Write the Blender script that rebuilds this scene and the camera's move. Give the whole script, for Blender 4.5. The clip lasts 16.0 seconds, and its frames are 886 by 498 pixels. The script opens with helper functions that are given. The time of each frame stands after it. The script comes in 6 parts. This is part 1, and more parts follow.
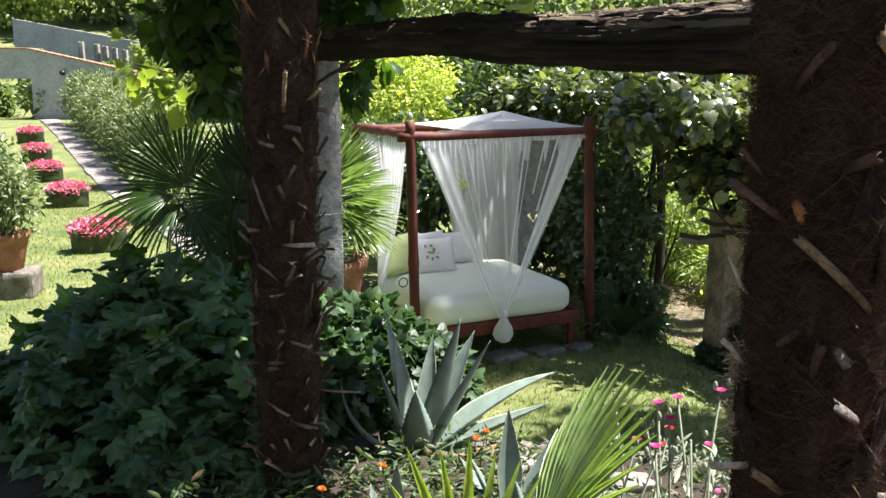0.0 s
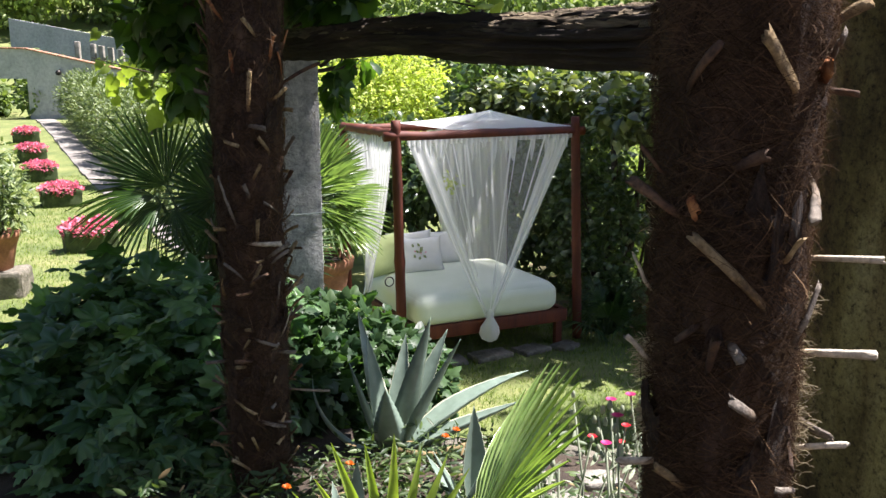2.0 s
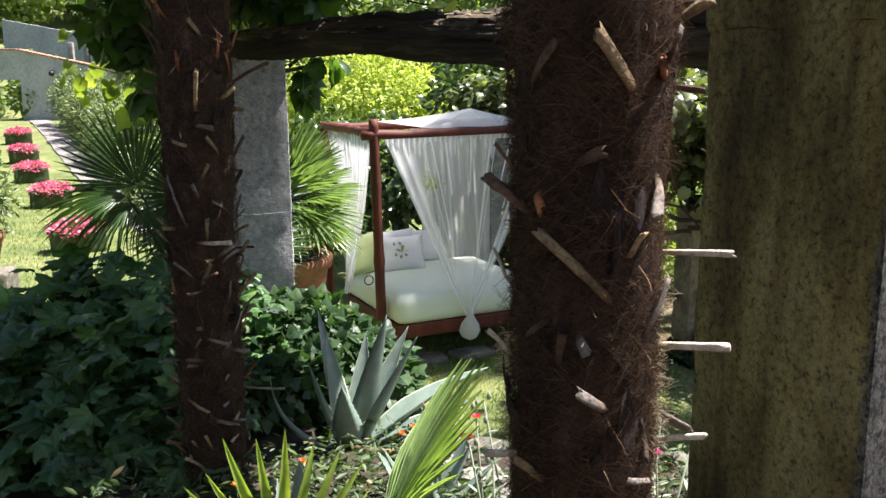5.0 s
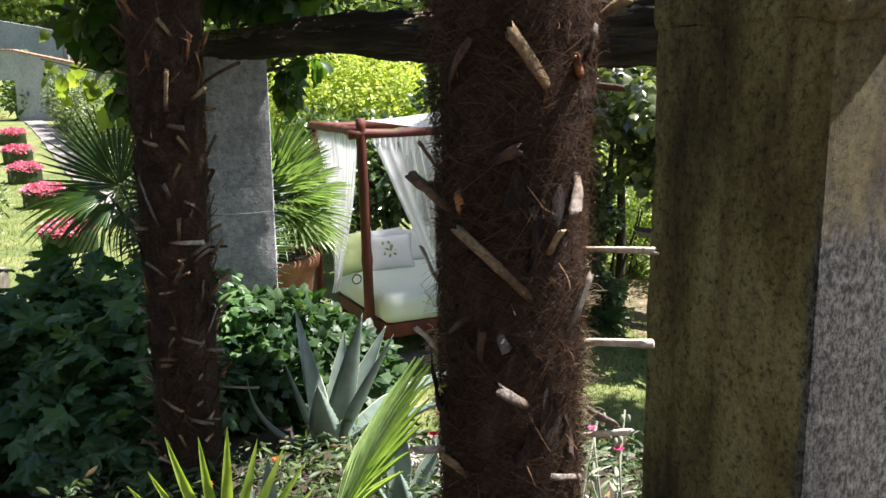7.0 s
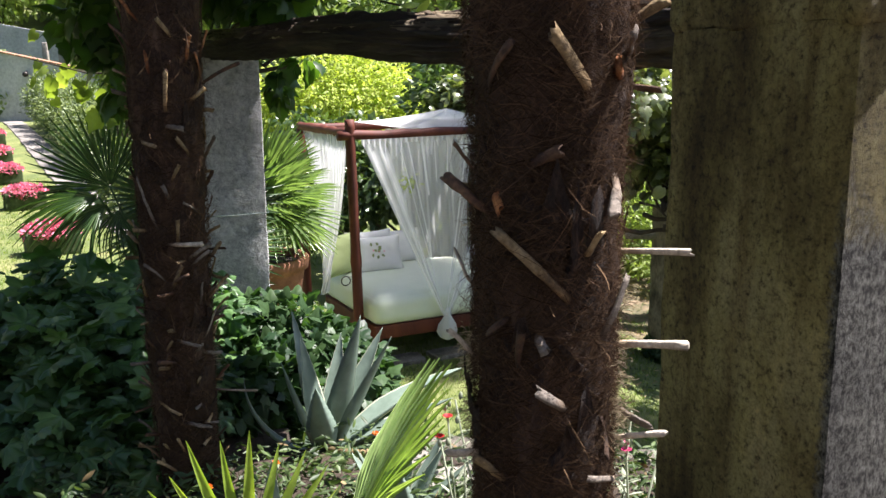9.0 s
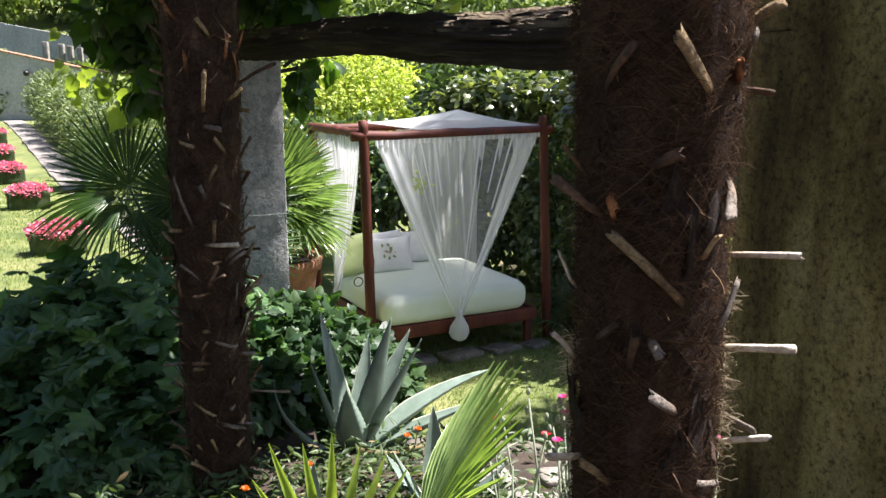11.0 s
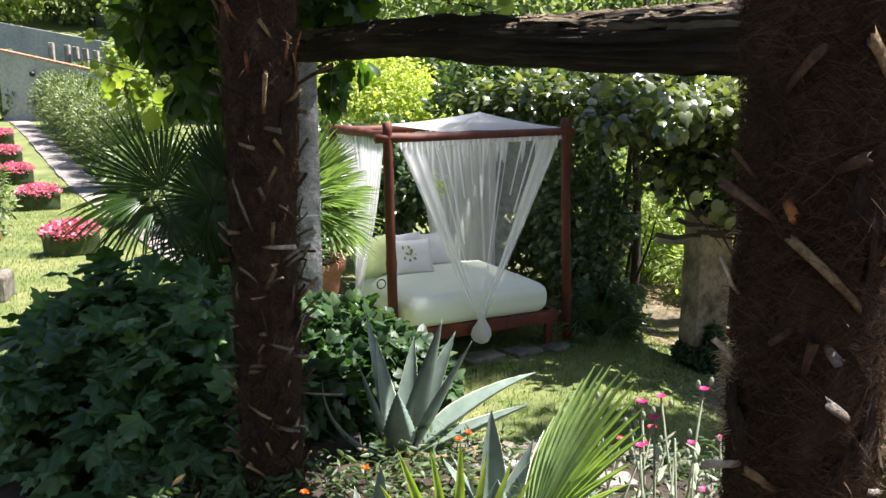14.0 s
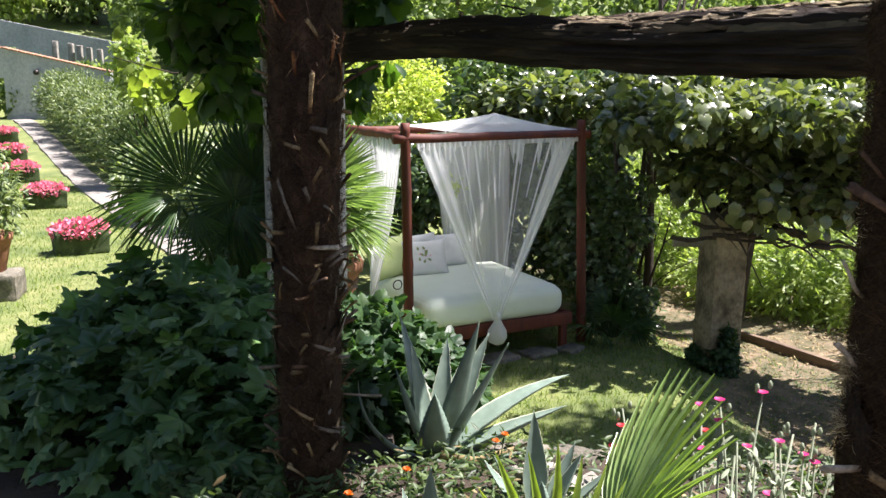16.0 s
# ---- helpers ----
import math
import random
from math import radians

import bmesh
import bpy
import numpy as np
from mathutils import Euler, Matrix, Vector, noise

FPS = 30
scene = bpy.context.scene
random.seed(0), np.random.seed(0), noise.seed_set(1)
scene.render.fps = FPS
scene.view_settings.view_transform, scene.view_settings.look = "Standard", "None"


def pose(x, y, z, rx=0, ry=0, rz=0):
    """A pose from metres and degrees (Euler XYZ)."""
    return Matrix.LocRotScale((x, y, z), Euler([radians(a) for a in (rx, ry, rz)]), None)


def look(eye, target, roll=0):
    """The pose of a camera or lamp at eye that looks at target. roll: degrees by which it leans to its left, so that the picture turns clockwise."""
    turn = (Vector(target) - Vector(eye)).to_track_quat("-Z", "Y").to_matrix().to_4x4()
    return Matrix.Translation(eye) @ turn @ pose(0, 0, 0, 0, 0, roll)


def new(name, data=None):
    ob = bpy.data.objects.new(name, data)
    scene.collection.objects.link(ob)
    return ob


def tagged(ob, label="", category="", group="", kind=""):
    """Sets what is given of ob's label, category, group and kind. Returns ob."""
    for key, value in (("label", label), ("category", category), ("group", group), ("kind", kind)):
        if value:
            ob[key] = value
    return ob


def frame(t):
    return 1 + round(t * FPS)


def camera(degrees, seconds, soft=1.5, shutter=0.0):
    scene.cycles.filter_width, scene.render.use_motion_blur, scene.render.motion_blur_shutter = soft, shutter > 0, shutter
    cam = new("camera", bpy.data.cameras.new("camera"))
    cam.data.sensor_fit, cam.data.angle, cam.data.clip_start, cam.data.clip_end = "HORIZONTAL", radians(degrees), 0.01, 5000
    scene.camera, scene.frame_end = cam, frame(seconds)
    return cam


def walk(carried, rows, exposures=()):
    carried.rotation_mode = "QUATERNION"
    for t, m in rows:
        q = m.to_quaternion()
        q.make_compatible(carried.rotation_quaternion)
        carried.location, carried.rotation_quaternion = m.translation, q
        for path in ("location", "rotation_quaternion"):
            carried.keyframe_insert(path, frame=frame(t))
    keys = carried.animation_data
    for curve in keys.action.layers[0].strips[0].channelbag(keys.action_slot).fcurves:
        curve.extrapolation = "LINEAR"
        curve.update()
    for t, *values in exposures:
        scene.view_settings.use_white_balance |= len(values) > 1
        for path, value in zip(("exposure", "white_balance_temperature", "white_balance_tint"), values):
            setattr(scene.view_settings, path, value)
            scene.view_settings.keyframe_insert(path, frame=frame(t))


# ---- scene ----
cam = camera(54.2, 16.0)
METRES, EYE, TILT, LEAN, TURN = 1.05, 2.8, -11.2, 0.0, 0.0
ROWS = [
    (0.0, 0.0, 0.0, 0.0, 0.0, 0.0, -0.0),
    (0.5, 0.0263, -0.0014, -0.0009, 0.0, -0.01, 0.04),
    (1.0, 0.0574, -0.005, -0.0013, -0.01, -0.02, 0.04),
    (1.5, 0.0896, -0.0069, -0.0027, -0.02, -0.02, 0.05),
    (2.0, 0.1218, -0.0107, -0.003, -0.05, -0.03, 0.06),
    (2.5, 0.1515, -0.0135, -0.0036, -0.05, -0.06, 0.09),
    (3.0, 0.1823, -0.017, -0.0042, -0.07, -0.06, 0.13),
    (3.5, 0.2117, -0.0199, -0.0044, -0.09, -0.08, 0.2),
    (4.0, 0.2426, -0.0231, -0.005, -0.09, -0.11, 0.29),
    (6.5, 0.3808, -0.0334, -0.0084, -0.22, -0.18, 0.64),
    (7.0, 0.399, -0.0351, -0.0086, -0.25, -0.21, 0.7),
    (7.5, 0.4057, -0.0356, -0.0087, -0.36, -0.18, 0.75),
    (8.0, 0.3967, -0.0345, -0.0087, -0.74, -0.17, 0.8),
    (8.5, 0.3678, -0.0322, -0.0086, -1.23, -0.15, 0.82),
    (9.0, 0.3295, -0.0283, -0.0073, -1.46, -0.13, 0.76),
    (11.5, 0.1515, -0.015, -0.003, -1.63, -0.03, 0.5),
    (12.0, 0.1155, -0.0111, -0.0025, -1.61, 0.01, 0.48),
    (12.5, 0.0808, -0.0085, -0.0016, -1.61, 0.02, 0.46),
    (13.0, 0.0461, -0.0049, -0.001, -1.62, 0.04, 0.45),
    (13.5, 0.015, -0.0022, 0.0002, -1.63, 0.05, 0.42),
    (14.0, -0.0239, 0.0021, 0.0008, -1.64, 0.07, 0.32),
    (14.5, -0.0643, 0.0048, 0.001, -1.65, 0.09, 0.24),
    (15.0, -0.1068, 0.0086, 0.0018, -1.67, 0.15, 0.17),
    (15.5, -0.1466, 0.0109, 0.002, -1.69, 0.17, 0.05),
    (16.0, -0.1846, 0.0134, 0.0018, -1.7, 0.14, -0.05),
]
walk(cam, [(t, pose(0, 0, EYE, TILT, LEAN, TURN) @ pose(METRES * x, METRES * y, METRES * z, 90 + pitch, roll, yaw)) for t, x, y, z, yaw, pitch, roll in ROWS],
     exposures=[(0, 1.74, 6150, 20.5), (16, 1.74, 6150, 20.5)])

# ---- world, sun, exposure ----
SUN_AZ, SUN_EL = radians(12), radians(64)      # from +x towards +y; height
SUN_DIR = Vector((math.cos(SUN_EL) * math.cos(SUN_AZ), math.cos(SUN_EL) * math.sin(SUN_AZ), math.sin(SUN_EL)))
world = bpy.data.worlds.new("sky")
world.use_nodes = True
scene.world = world
wn = world.node_tree
sky = wn.nodes.new("ShaderNodeTexSky")
sky.sky_type, sky.sun_disc, sky.sun_elevation = "NISHITA", False, SUN_EL
sky.sun_rotation = radians(90) - SUN_AZ
wn.links.new(sky.outputs["Color"], wn.nodes["Background"].inputs["Color"])
wn.nodes["Background"].inputs["Strength"].default_value = 0.044
sun_data = bpy.data.lights.new("sun", "SUN")
sun_data.energy, sun_data.angle, sun_data.color = 5.0, radians(0.53), (1.0, 0.95, 0.86)
sun = new("sun", sun_data)
sun.matrix_world = look((20, 8, 30), Vector((20, 8, 30)) - SUN_DIR)

# ---- materials ----


def material(name, rough=0.7, metal=0.0):
    m = bpy.data.materials.new(name)
    m.use_nodes = True
    n, l = m.node_tree.nodes, m.node_tree.links
    b = n["Principled BSDF"]
    b.inputs["Roughness"].default_value, b.inputs["Metallic"].default_value = rough, metal
    return m, n, l, b


def noise_node(n, l, scale, detail=5.0, coords="Object", stretch=None, rough=0.6):
    tc = n.new("ShaderNodeTexCoord")
    t = n.new("ShaderNodeTexNoise")
    t.inputs["Scale"].default_value, t.inputs["Detail"].default_value, t.inputs["Roughness"].default_value = scale, detail, rough
    if stretch:
        mp = n.new("ShaderNodeMapping")
        mp.inputs["Scale"].default_value = stretch
        l.new(tc.outputs[coords], mp.inputs["Vector"])
        l.new(mp.outputs["Vector"], t.inputs["Vector"])
    else:
        l.new(tc.outputs[coords], t.inputs["Vector"])
    return t


def ramp(n, l, src, stops):
    r = n.new("ShaderNodeValToRGB")
    e = r.color_ramp.elements
    while len(e) < len(stops):
        e.new(0.5)
    for el, (p, c) in zip(e, stops):
        el.position, el.color = p, (*c, 1)
    l.new(src, r.inputs["Fac"])
    return r


def mix(n, l, fac, a, b, mode="MIX"):
    x = n.new("ShaderNodeMix")
    x.data_type, x.blend_type = "RGBA", mode
    for key, v in ((0, fac), (6, a), (7, b)):
        if isinstance(v, (int, float)):
            x.inputs[key].default_value = v
        elif isinstance(v, tuple):
            x.inputs[key].default_value = (*v, 1)
        else:
            l.new(v, x.inputs[key])
    return x.outputs[2]


def bump(n, l, b, height, strength, dist=0.01):
    bp = n.new("ShaderNodeBump")
    bp.inputs["Strength"].default_value, bp.inputs["Distance"].default_value = strength, dist
    l.new(height, bp.inputs["Height"])
    l.new(bp.outputs["Normal"], b.inputs["Normal"])


def rough_stuff(name, stops, scale, fine=40.0, rough=0.85, bump_s=0.5, dist=0.01, stretch=None, speck=0.35, metal=0.0, vary=0.0):
    """A worn surface: a coarse colour noise, a fine one over it, relief."""
    m, n, l, b = material(name, rough, metal)
    a = noise_node(n, l, scale, 6, stretch=stretch)
    f = noise_node(n, l, fine, 6, stretch=stretch, rough=0.7)
    col = ramp(n, l, a.outputs["Fac"], stops)
    g = ramp(n, l, f.outputs["Fac"], [(0.3, (0.45, 0.45, 0.45)), (0.65, (1.25, 1.22, 1.18))])
    out = mix(n, l, speck, col.outputs["Color"], mix(n, l, 1.0, col.outputs["Color"], g.outputs["Color"], "MULTIPLY"))
    if vary:
        oi = n.new("ShaderNodeObjectInfo")
        v = ramp(n, l, oi.outputs["Random"], [(0.0, (1 - vary,) * 3), (1.0, (1 + vary,) * 3)])
        out = mix(n, l, 1.0, out, v.outputs["Color"], "MULTIPLY")
    l.new(out, b.inputs["Base Color"])
    bump(n, l, b, f.outputs["Fac"], bump_s, dist)
    return m


def leaf_material(name, dark, light, trans, rough=0.45, trans_amount=0.35, vein=0.0, spec=0.4):
    """Leaves: each its own shade, a gloss, light through the blade."""
    m, n, l, b = material(name, rough)
    geo = n.new("ShaderNodeNewGeometry")
    r = ramp(n, l, geo.outputs["Random Per Island"], [(0.0, dark), (0.55, tuple((p + q) / 2 for p, q in zip(dark, light))), (1.0, light)])
    f = noise_node(n, l, 9.0, 4)
    fr = ramp(n, l, f.outputs["Fac"], [(0.3, (0.7, 0.72, 0.65)), (0.7, (1.2, 1.18, 1.1))])
    col = mix(n, l, 1.0, r.outputs["Color"], fr.outputs["Color"], "MULTIPLY")
    l.new(col, b.inputs["Base Color"])
    b.inputs["Specular IOR Level"].default_value = spec
    t = n.new("ShaderNodeBsdfTranslucent")
    l.new(mix(n, l, 1.0, col, trans, "MULTIPLY"), t.inputs["Color"])
    s = n.new("ShaderNodeMixShader")
    s.inputs["Fac"].default_value = trans_amount
    l.new(b.outputs["BSDF"], s.inputs[1])
    l.new(t.outputs["BSDF"], s.inputs[2])
    l.new(s.outputs["Shader"], n["Material Output"].inputs["Surface"])
    return m


T_GREEN = (2.5, 2.6, 1.15)
M_LAWN = rough_stuff("lawn_soil", [(0.3, (0.08, 0.115, 0.03)), (0.5, (0.145, 0.18, 0.05)), (0.72, (0.25, 0.25, 0.095))], 1.1, 60, 0.9, 0.7, 0.02, speck=0.7)
M_SOIL = rough_stuff("planting_soil", [(0.3, (0.025, 0.018, 0.012)), (0.7, (0.07, 0.05, 0.032))], 3.0, 35, 0.95, 0.9, 0.02, speck=0.6)
M_DIRT = rough_stuff("dry_dirt", [(0.3, (0.045, 0.055, 0.020)), (0.45, (0.105, 0.093, 0.046)), (0.6, (0.20, 0.15, 0.092)), (0.78, (0.32, 0.25, 0.17))], 3.2, 40, 0.95, 0.8, 0.02, speck=0.6)
M_GRASS = leaf_material("grass_blade", (0.055, 0.105, 0.016), (0.19, 0.245, 0.06), T_GREEN, 0.6, 0.3)
M_STUCCO = rough_stuff("lime_stucco", [(0.25, (0.36, 0.37, 0.365)), (0.5, (0.56, 0.575, 0.57)), (0.75, (0.70, 0.70, 0.685))], 3.5, 30, 0.95, 1.0, 0.05, speck=0.9)
M_WALL = rough_stuff("garden_wall_render", [(0.25, (0.30, 0.32, 0.31)), (0.5, (0.45, 0.47, 0.46)), (0.8, (0.56, 0.57, 0.55))], 0.7, 9, 0.95, 0.6, 0.03, speck=0.5)
M_TILE = rough_stuff("roof_tile", [(0.3, (0.28, 0.14, 0.08)), (0.7, (0.42, 0.24, 0.15))], 4, 25, 0.85, 0.5)
M_PATH = rough_stuff("concrete_path", [(0.3, (0.17, 0.16, 0.145)), (0.7, (0.32, 0.295, 0.26))], 1.5, 30, 0.9, 0.5, speck=0.5)
M_STONE = rough_stuff("rough_stone", [(0.25, (0.16, 0.15, 0.12)), (0.5, (0.30, 0.28, 0.24)), (0.8, (0.42, 0.40, 0.34))], 5, 30, 0.9, 0.8, 0.02, speck=0.6)
# Flaky bark for the log's top, with sunlight mixed into its pale tones
M_BARKSTRIP = rough_stuff("sunlit_bark", [(0.3, (0.11, 0.085, 0.055)), (0.48, (0.34, 0.28, 0.19)), (0.62, (0.45, 0.41, 0.23)), (0.78, (0.58, 0.53, 0.41))], 7, 45, 0.95, 1.0, 0.02, stretch=(0.2, 1, 1), speck=0.8, vary=0.35)
M_EDGING = rough_stuff("mossy_stone", [(0.25, (0.06, 0.06, 0.04)), (0.5, (0.17, 0.155, 0.12)), (0.8, (0.30, 0.28, 0.23))], 6, 30, 0.95, 0.9, 0.02, speck=0.8, vary=0.3)
M_LOG = rough_stuff("old_log", [(0.3, (0.012, 0.008, 0.006)), (0.55, (0.040, 0.027, 0.018)), (0.70, (0.13, 0.10, 0.06)), (0.8, (0.32, 0.26, 0.13))], 9, 60, 0.9, 1.0, 0.03, stretch=(0.15, 1, 1), speck=0.8)
M_REDWOOD = rough_stuff("red_stained_wood", [(0.3, (0.055, 0.010, 0.004)), (0.55, (0.12, 0.024, 0.008)), (0.8, (0.21, 0.054, 0.017))], 4, 30, 0.68, 0.25, 0.004, stretch=(1, 1, 0.2), speck=0.4)
M_TIMBER = rough_stuff("weathered_timber", [(0.3, (0.09, 0.06, 0.04)), (0.7, (0.24, 0.17, 0.11))], 5, 40, 0.9, 0.6, stretch=(0.2, 1, 1))
M_TERRACOTTA = rough_stuff("terracotta", [(0.3, (0.20, 0.085, 0.045)), (0.6, (0.34, 0.15, 0.085)), (0.85, (0.42, 0.24, 0.16))], 5, 40, 0.85, 0.3, 0.005)
M_FIBRE = rough_stuff("palm_fibre", [(0.3, (0.020, 0.011, 0.007)), (0.5, (0.060, 0.034, 0.021)), (0.72, (0.14, 0.085, 0.052))], 16, 90, 0.95, 1.0, 0.015, stretch=(1, 1, 0.35), speck=0.8, vary=0.35)
M_HAIR = leaf_material("palm_hair", (0.022, 0.012, 0.008), (0.13, 0.082, 0.052), (2.0, 1.7, 1.3), 0.85, 0.15, spec=0.1)
# Pale fibre, its colour lightened further to stand for sun on the tufts
M_TUFT = leaf_material("pale_sunlit_hair", (0.34, 0.26, 0.18), (0.72, 0.62, 0.48), (1.1, 1.1, 1.0), 0.85, 0.35, spec=0.1)


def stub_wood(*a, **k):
    """Dry leaf base: darker and browner towards its root, paler towards the cut end."""
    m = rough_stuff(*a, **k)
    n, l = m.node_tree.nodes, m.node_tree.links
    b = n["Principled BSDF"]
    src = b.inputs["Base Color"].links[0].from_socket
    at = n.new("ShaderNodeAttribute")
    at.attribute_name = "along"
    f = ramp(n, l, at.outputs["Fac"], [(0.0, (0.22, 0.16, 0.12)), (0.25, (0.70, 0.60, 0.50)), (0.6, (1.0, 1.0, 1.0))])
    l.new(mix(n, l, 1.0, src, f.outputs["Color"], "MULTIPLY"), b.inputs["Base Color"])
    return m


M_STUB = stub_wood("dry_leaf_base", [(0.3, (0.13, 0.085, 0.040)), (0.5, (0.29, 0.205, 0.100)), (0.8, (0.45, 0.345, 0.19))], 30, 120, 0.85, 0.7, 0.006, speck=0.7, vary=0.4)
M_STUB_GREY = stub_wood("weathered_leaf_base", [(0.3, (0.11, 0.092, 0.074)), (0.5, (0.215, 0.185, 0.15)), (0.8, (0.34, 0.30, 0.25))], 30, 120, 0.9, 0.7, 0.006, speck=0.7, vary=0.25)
# Palest stubs: sunlight on the jutting ends is put into the colour
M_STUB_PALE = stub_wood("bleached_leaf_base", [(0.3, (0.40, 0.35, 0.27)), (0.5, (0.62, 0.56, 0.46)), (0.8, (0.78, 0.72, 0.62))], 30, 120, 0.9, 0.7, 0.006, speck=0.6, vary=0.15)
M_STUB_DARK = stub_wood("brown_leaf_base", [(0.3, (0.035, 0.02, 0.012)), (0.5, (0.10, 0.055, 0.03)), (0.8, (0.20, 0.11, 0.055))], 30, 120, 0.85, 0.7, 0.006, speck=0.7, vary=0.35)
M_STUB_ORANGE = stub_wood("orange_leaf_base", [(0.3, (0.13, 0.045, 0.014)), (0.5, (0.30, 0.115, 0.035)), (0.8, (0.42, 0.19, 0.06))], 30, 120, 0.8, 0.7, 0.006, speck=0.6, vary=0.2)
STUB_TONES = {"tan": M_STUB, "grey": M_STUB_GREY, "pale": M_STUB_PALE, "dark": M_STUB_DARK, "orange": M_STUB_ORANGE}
M_BARK = rough_stuff("bark", [(0.3, (0.032, 0.024, 0.016)), (0.7, (0.10, 0.08, 0.055))], 6, 40, 0.95, 0.9, 0.02, stretch=(1, 1, 0.3))
M_FABRIC = rough_stuff("pale_green_cover", [(0.3, (0.70, 0.765, 0.615)), (0.7, (0.79, 0.84, 0.71))], 2, 220, 0.9, 0.15, 0.002, speck=0.08)
M_WHITE = rough_stuff("white_linen", [(0.3, (0.74, 0.74, 0.70)), (0.7, (0.82, 0.82, 0.78))], 3, 220, 0.9, 0.15, 0.002, speck=0.08)
M_GREENCLOTH = rough_stuff("green_linen", [(0.3, (0.42, 0.50, 0.20)), (0.7, (0.52, 0.60, 0.28))], 3, 220, 0.9, 0.15, 0.002, speck=0.08)
M_IRON = rough_stuff("dark_iron", [(0.3, (0.03, 0.03, 0.03)), (0.7, (0.07, 0.06, 0.05))], 8, 60, 0.5, 0.3, metal=0.8)

L_MALLOW = leaf_material("lobed_leaf", (0.034, 0.090, 0.030), (0.14, 0.25, 0.085), (1.8, 2.4, 0.7), 0.42, 0.2, spec=0.45)
L_VINE = leaf_material("vine_leaf", (0.036, 0.060, 0.020), (0.20, 0.235, 0.10), (2.4, 2.5, 0.9), 0.33, 0.30, spec=1.0)
# Dark copy for the overhead vine: its silhouette against light is in the colour
L_GRAPE = leaf_material("shaded_vine_leaf", (0.022, 0.055, 0.016), (0.070, 0.130, 0.030), (2.6, 3.0, 0.7), 0.4, 0.34)
L_IVY = leaf_material("ivy_leaf", (0.018, 0.046, 0.020), (0.066, 0.120, 0.046), (2.2, 2.6, 0.9), 0.45, 0.25, spec=0.3)
L_HEDGE = leaf_material("hedge_leaf", (0.034, 0.070, 0.024), (0.105, 0.155, 0.058), T_GREEN, 0.30, 0.28, spec=0.8)
L_YELLOW = leaf_material("golden_leaf", (0.30, 0.38, 0.07), (0.54, 0.60, 0.15), (1.6, 1.7, 0.7), 0.5, 0.4)
L_OLEANDER = leaf_material("oleander_leaf", (0.045, 0.082, 0.030), (0.25, 0.31, 0.13), T_GREEN, 0.48, 0.18, spec=0.5)
L_COVER = leaf_material("cover_leaf", (0.018, 0.042, 0.012), (0.10, 0.15, 0.05), T_GREEN, 0.5, 0.2)
L_FAR = leaf_material("woodland_leaf", (0.065, 0.105, 0.040), (0.22, 0.29, 0.10), T_GREEN, 0.55, 0.3)
L_BRIGHT = leaf_material("young_leaf", (0.135, 0.195, 0.055), (0.33, 0.40, 0.15), T_GREEN, 0.45, 0.34)
# Bright copy of the vine leaf: sun shining through is put into the colour
L_GLOW = leaf_material("backlit_vine_leaf", (0.14, 0.20, 0.045), (0.26, 0.33, 0.09), (2.0, 2.1, 0.7), 0.4, 0.5)
L_YOUNG = leaf_material("young_palm_blade", (0.19, 0.30, 0.09), (0.34, 0.45, 0.18), (2.0, 2.2, 0.7), 0.28, 0.36, spec=0.9)
# Lit copy of the young palm's blade; the yellow stands for sunshine
L_FINGER = leaf_material("sunlit_palm_blade", (0.26, 0.38, 0.06), (0.40, 0.50, 0.10), (1.8, 1.9, 0.7), 0.35, 0.45, spec=0.5)
L_STIFF = leaf_material("stiff_palm_blade", (0.10, 0.165, 0.060), (0.25, 0.33, 0.15), (2.0, 2.2, 0.9), 0.30, 0.28, spec=0.7)
L_MOTIF = leaf_material("printed_green", (0.20, 0.26, 0.10), (0.34, 0.38, 0.18), (1.0, 1.0, 0.8), 0.9, 0.05)
L_FROND = leaf_material("palm_blade", (0.026, 0.062, 0.020), (0.072, 0.130, 0.040), (2.4, 2.8, 0.8), 0.33, 0.18, spec=0.5)
L_AGAVE = leaf_material("agave_skin", (0.044, 0.088, 0.070), (0.22, 0.29, 0.25), (1.2, 1.4, 1.0), 0.33, 0.04, spec=0.6)
L_AGAVE_RIM = leaf_material("agave_rim", (0.42, 0.46, 0.36), (0.52, 0.55, 0.44), (1.2, 1.2, 1.0), 0.5, 0.06)
L_SILVER = leaf_material("silver_leaf", (0.24, 0.28, 0.20), (0.42, 0.46, 0.36), (1.3, 1.4, 1.1), 0.7, 0.2)
L_PINK = leaf_material("pink_petal", (0.62, 0.13, 0.24), (0.80, 0.34, 0.45), (1.5, 1.1, 1.2), 0.5, 0.3)
L_MAGENTA = leaf_material("magenta_petal", (0.50, 0.012, 0.12), (0.66, 0.05, 0.25), (1.4, 1.0, 1.2), 0.5, 0.3)
L_RED = leaf_material("red_petal", (0.50, 0.008, 0.02), (0.62, 0.03, 0.04), (1.4, 1.0, 1.0), 0.5, 0.3)
L_ORANGE = leaf_material("orange_petal", (0.62, 0.13, 0.01), (0.75, 0.25, 0.02), (1.3, 1.2, 1.0), 0.5, 0.3)


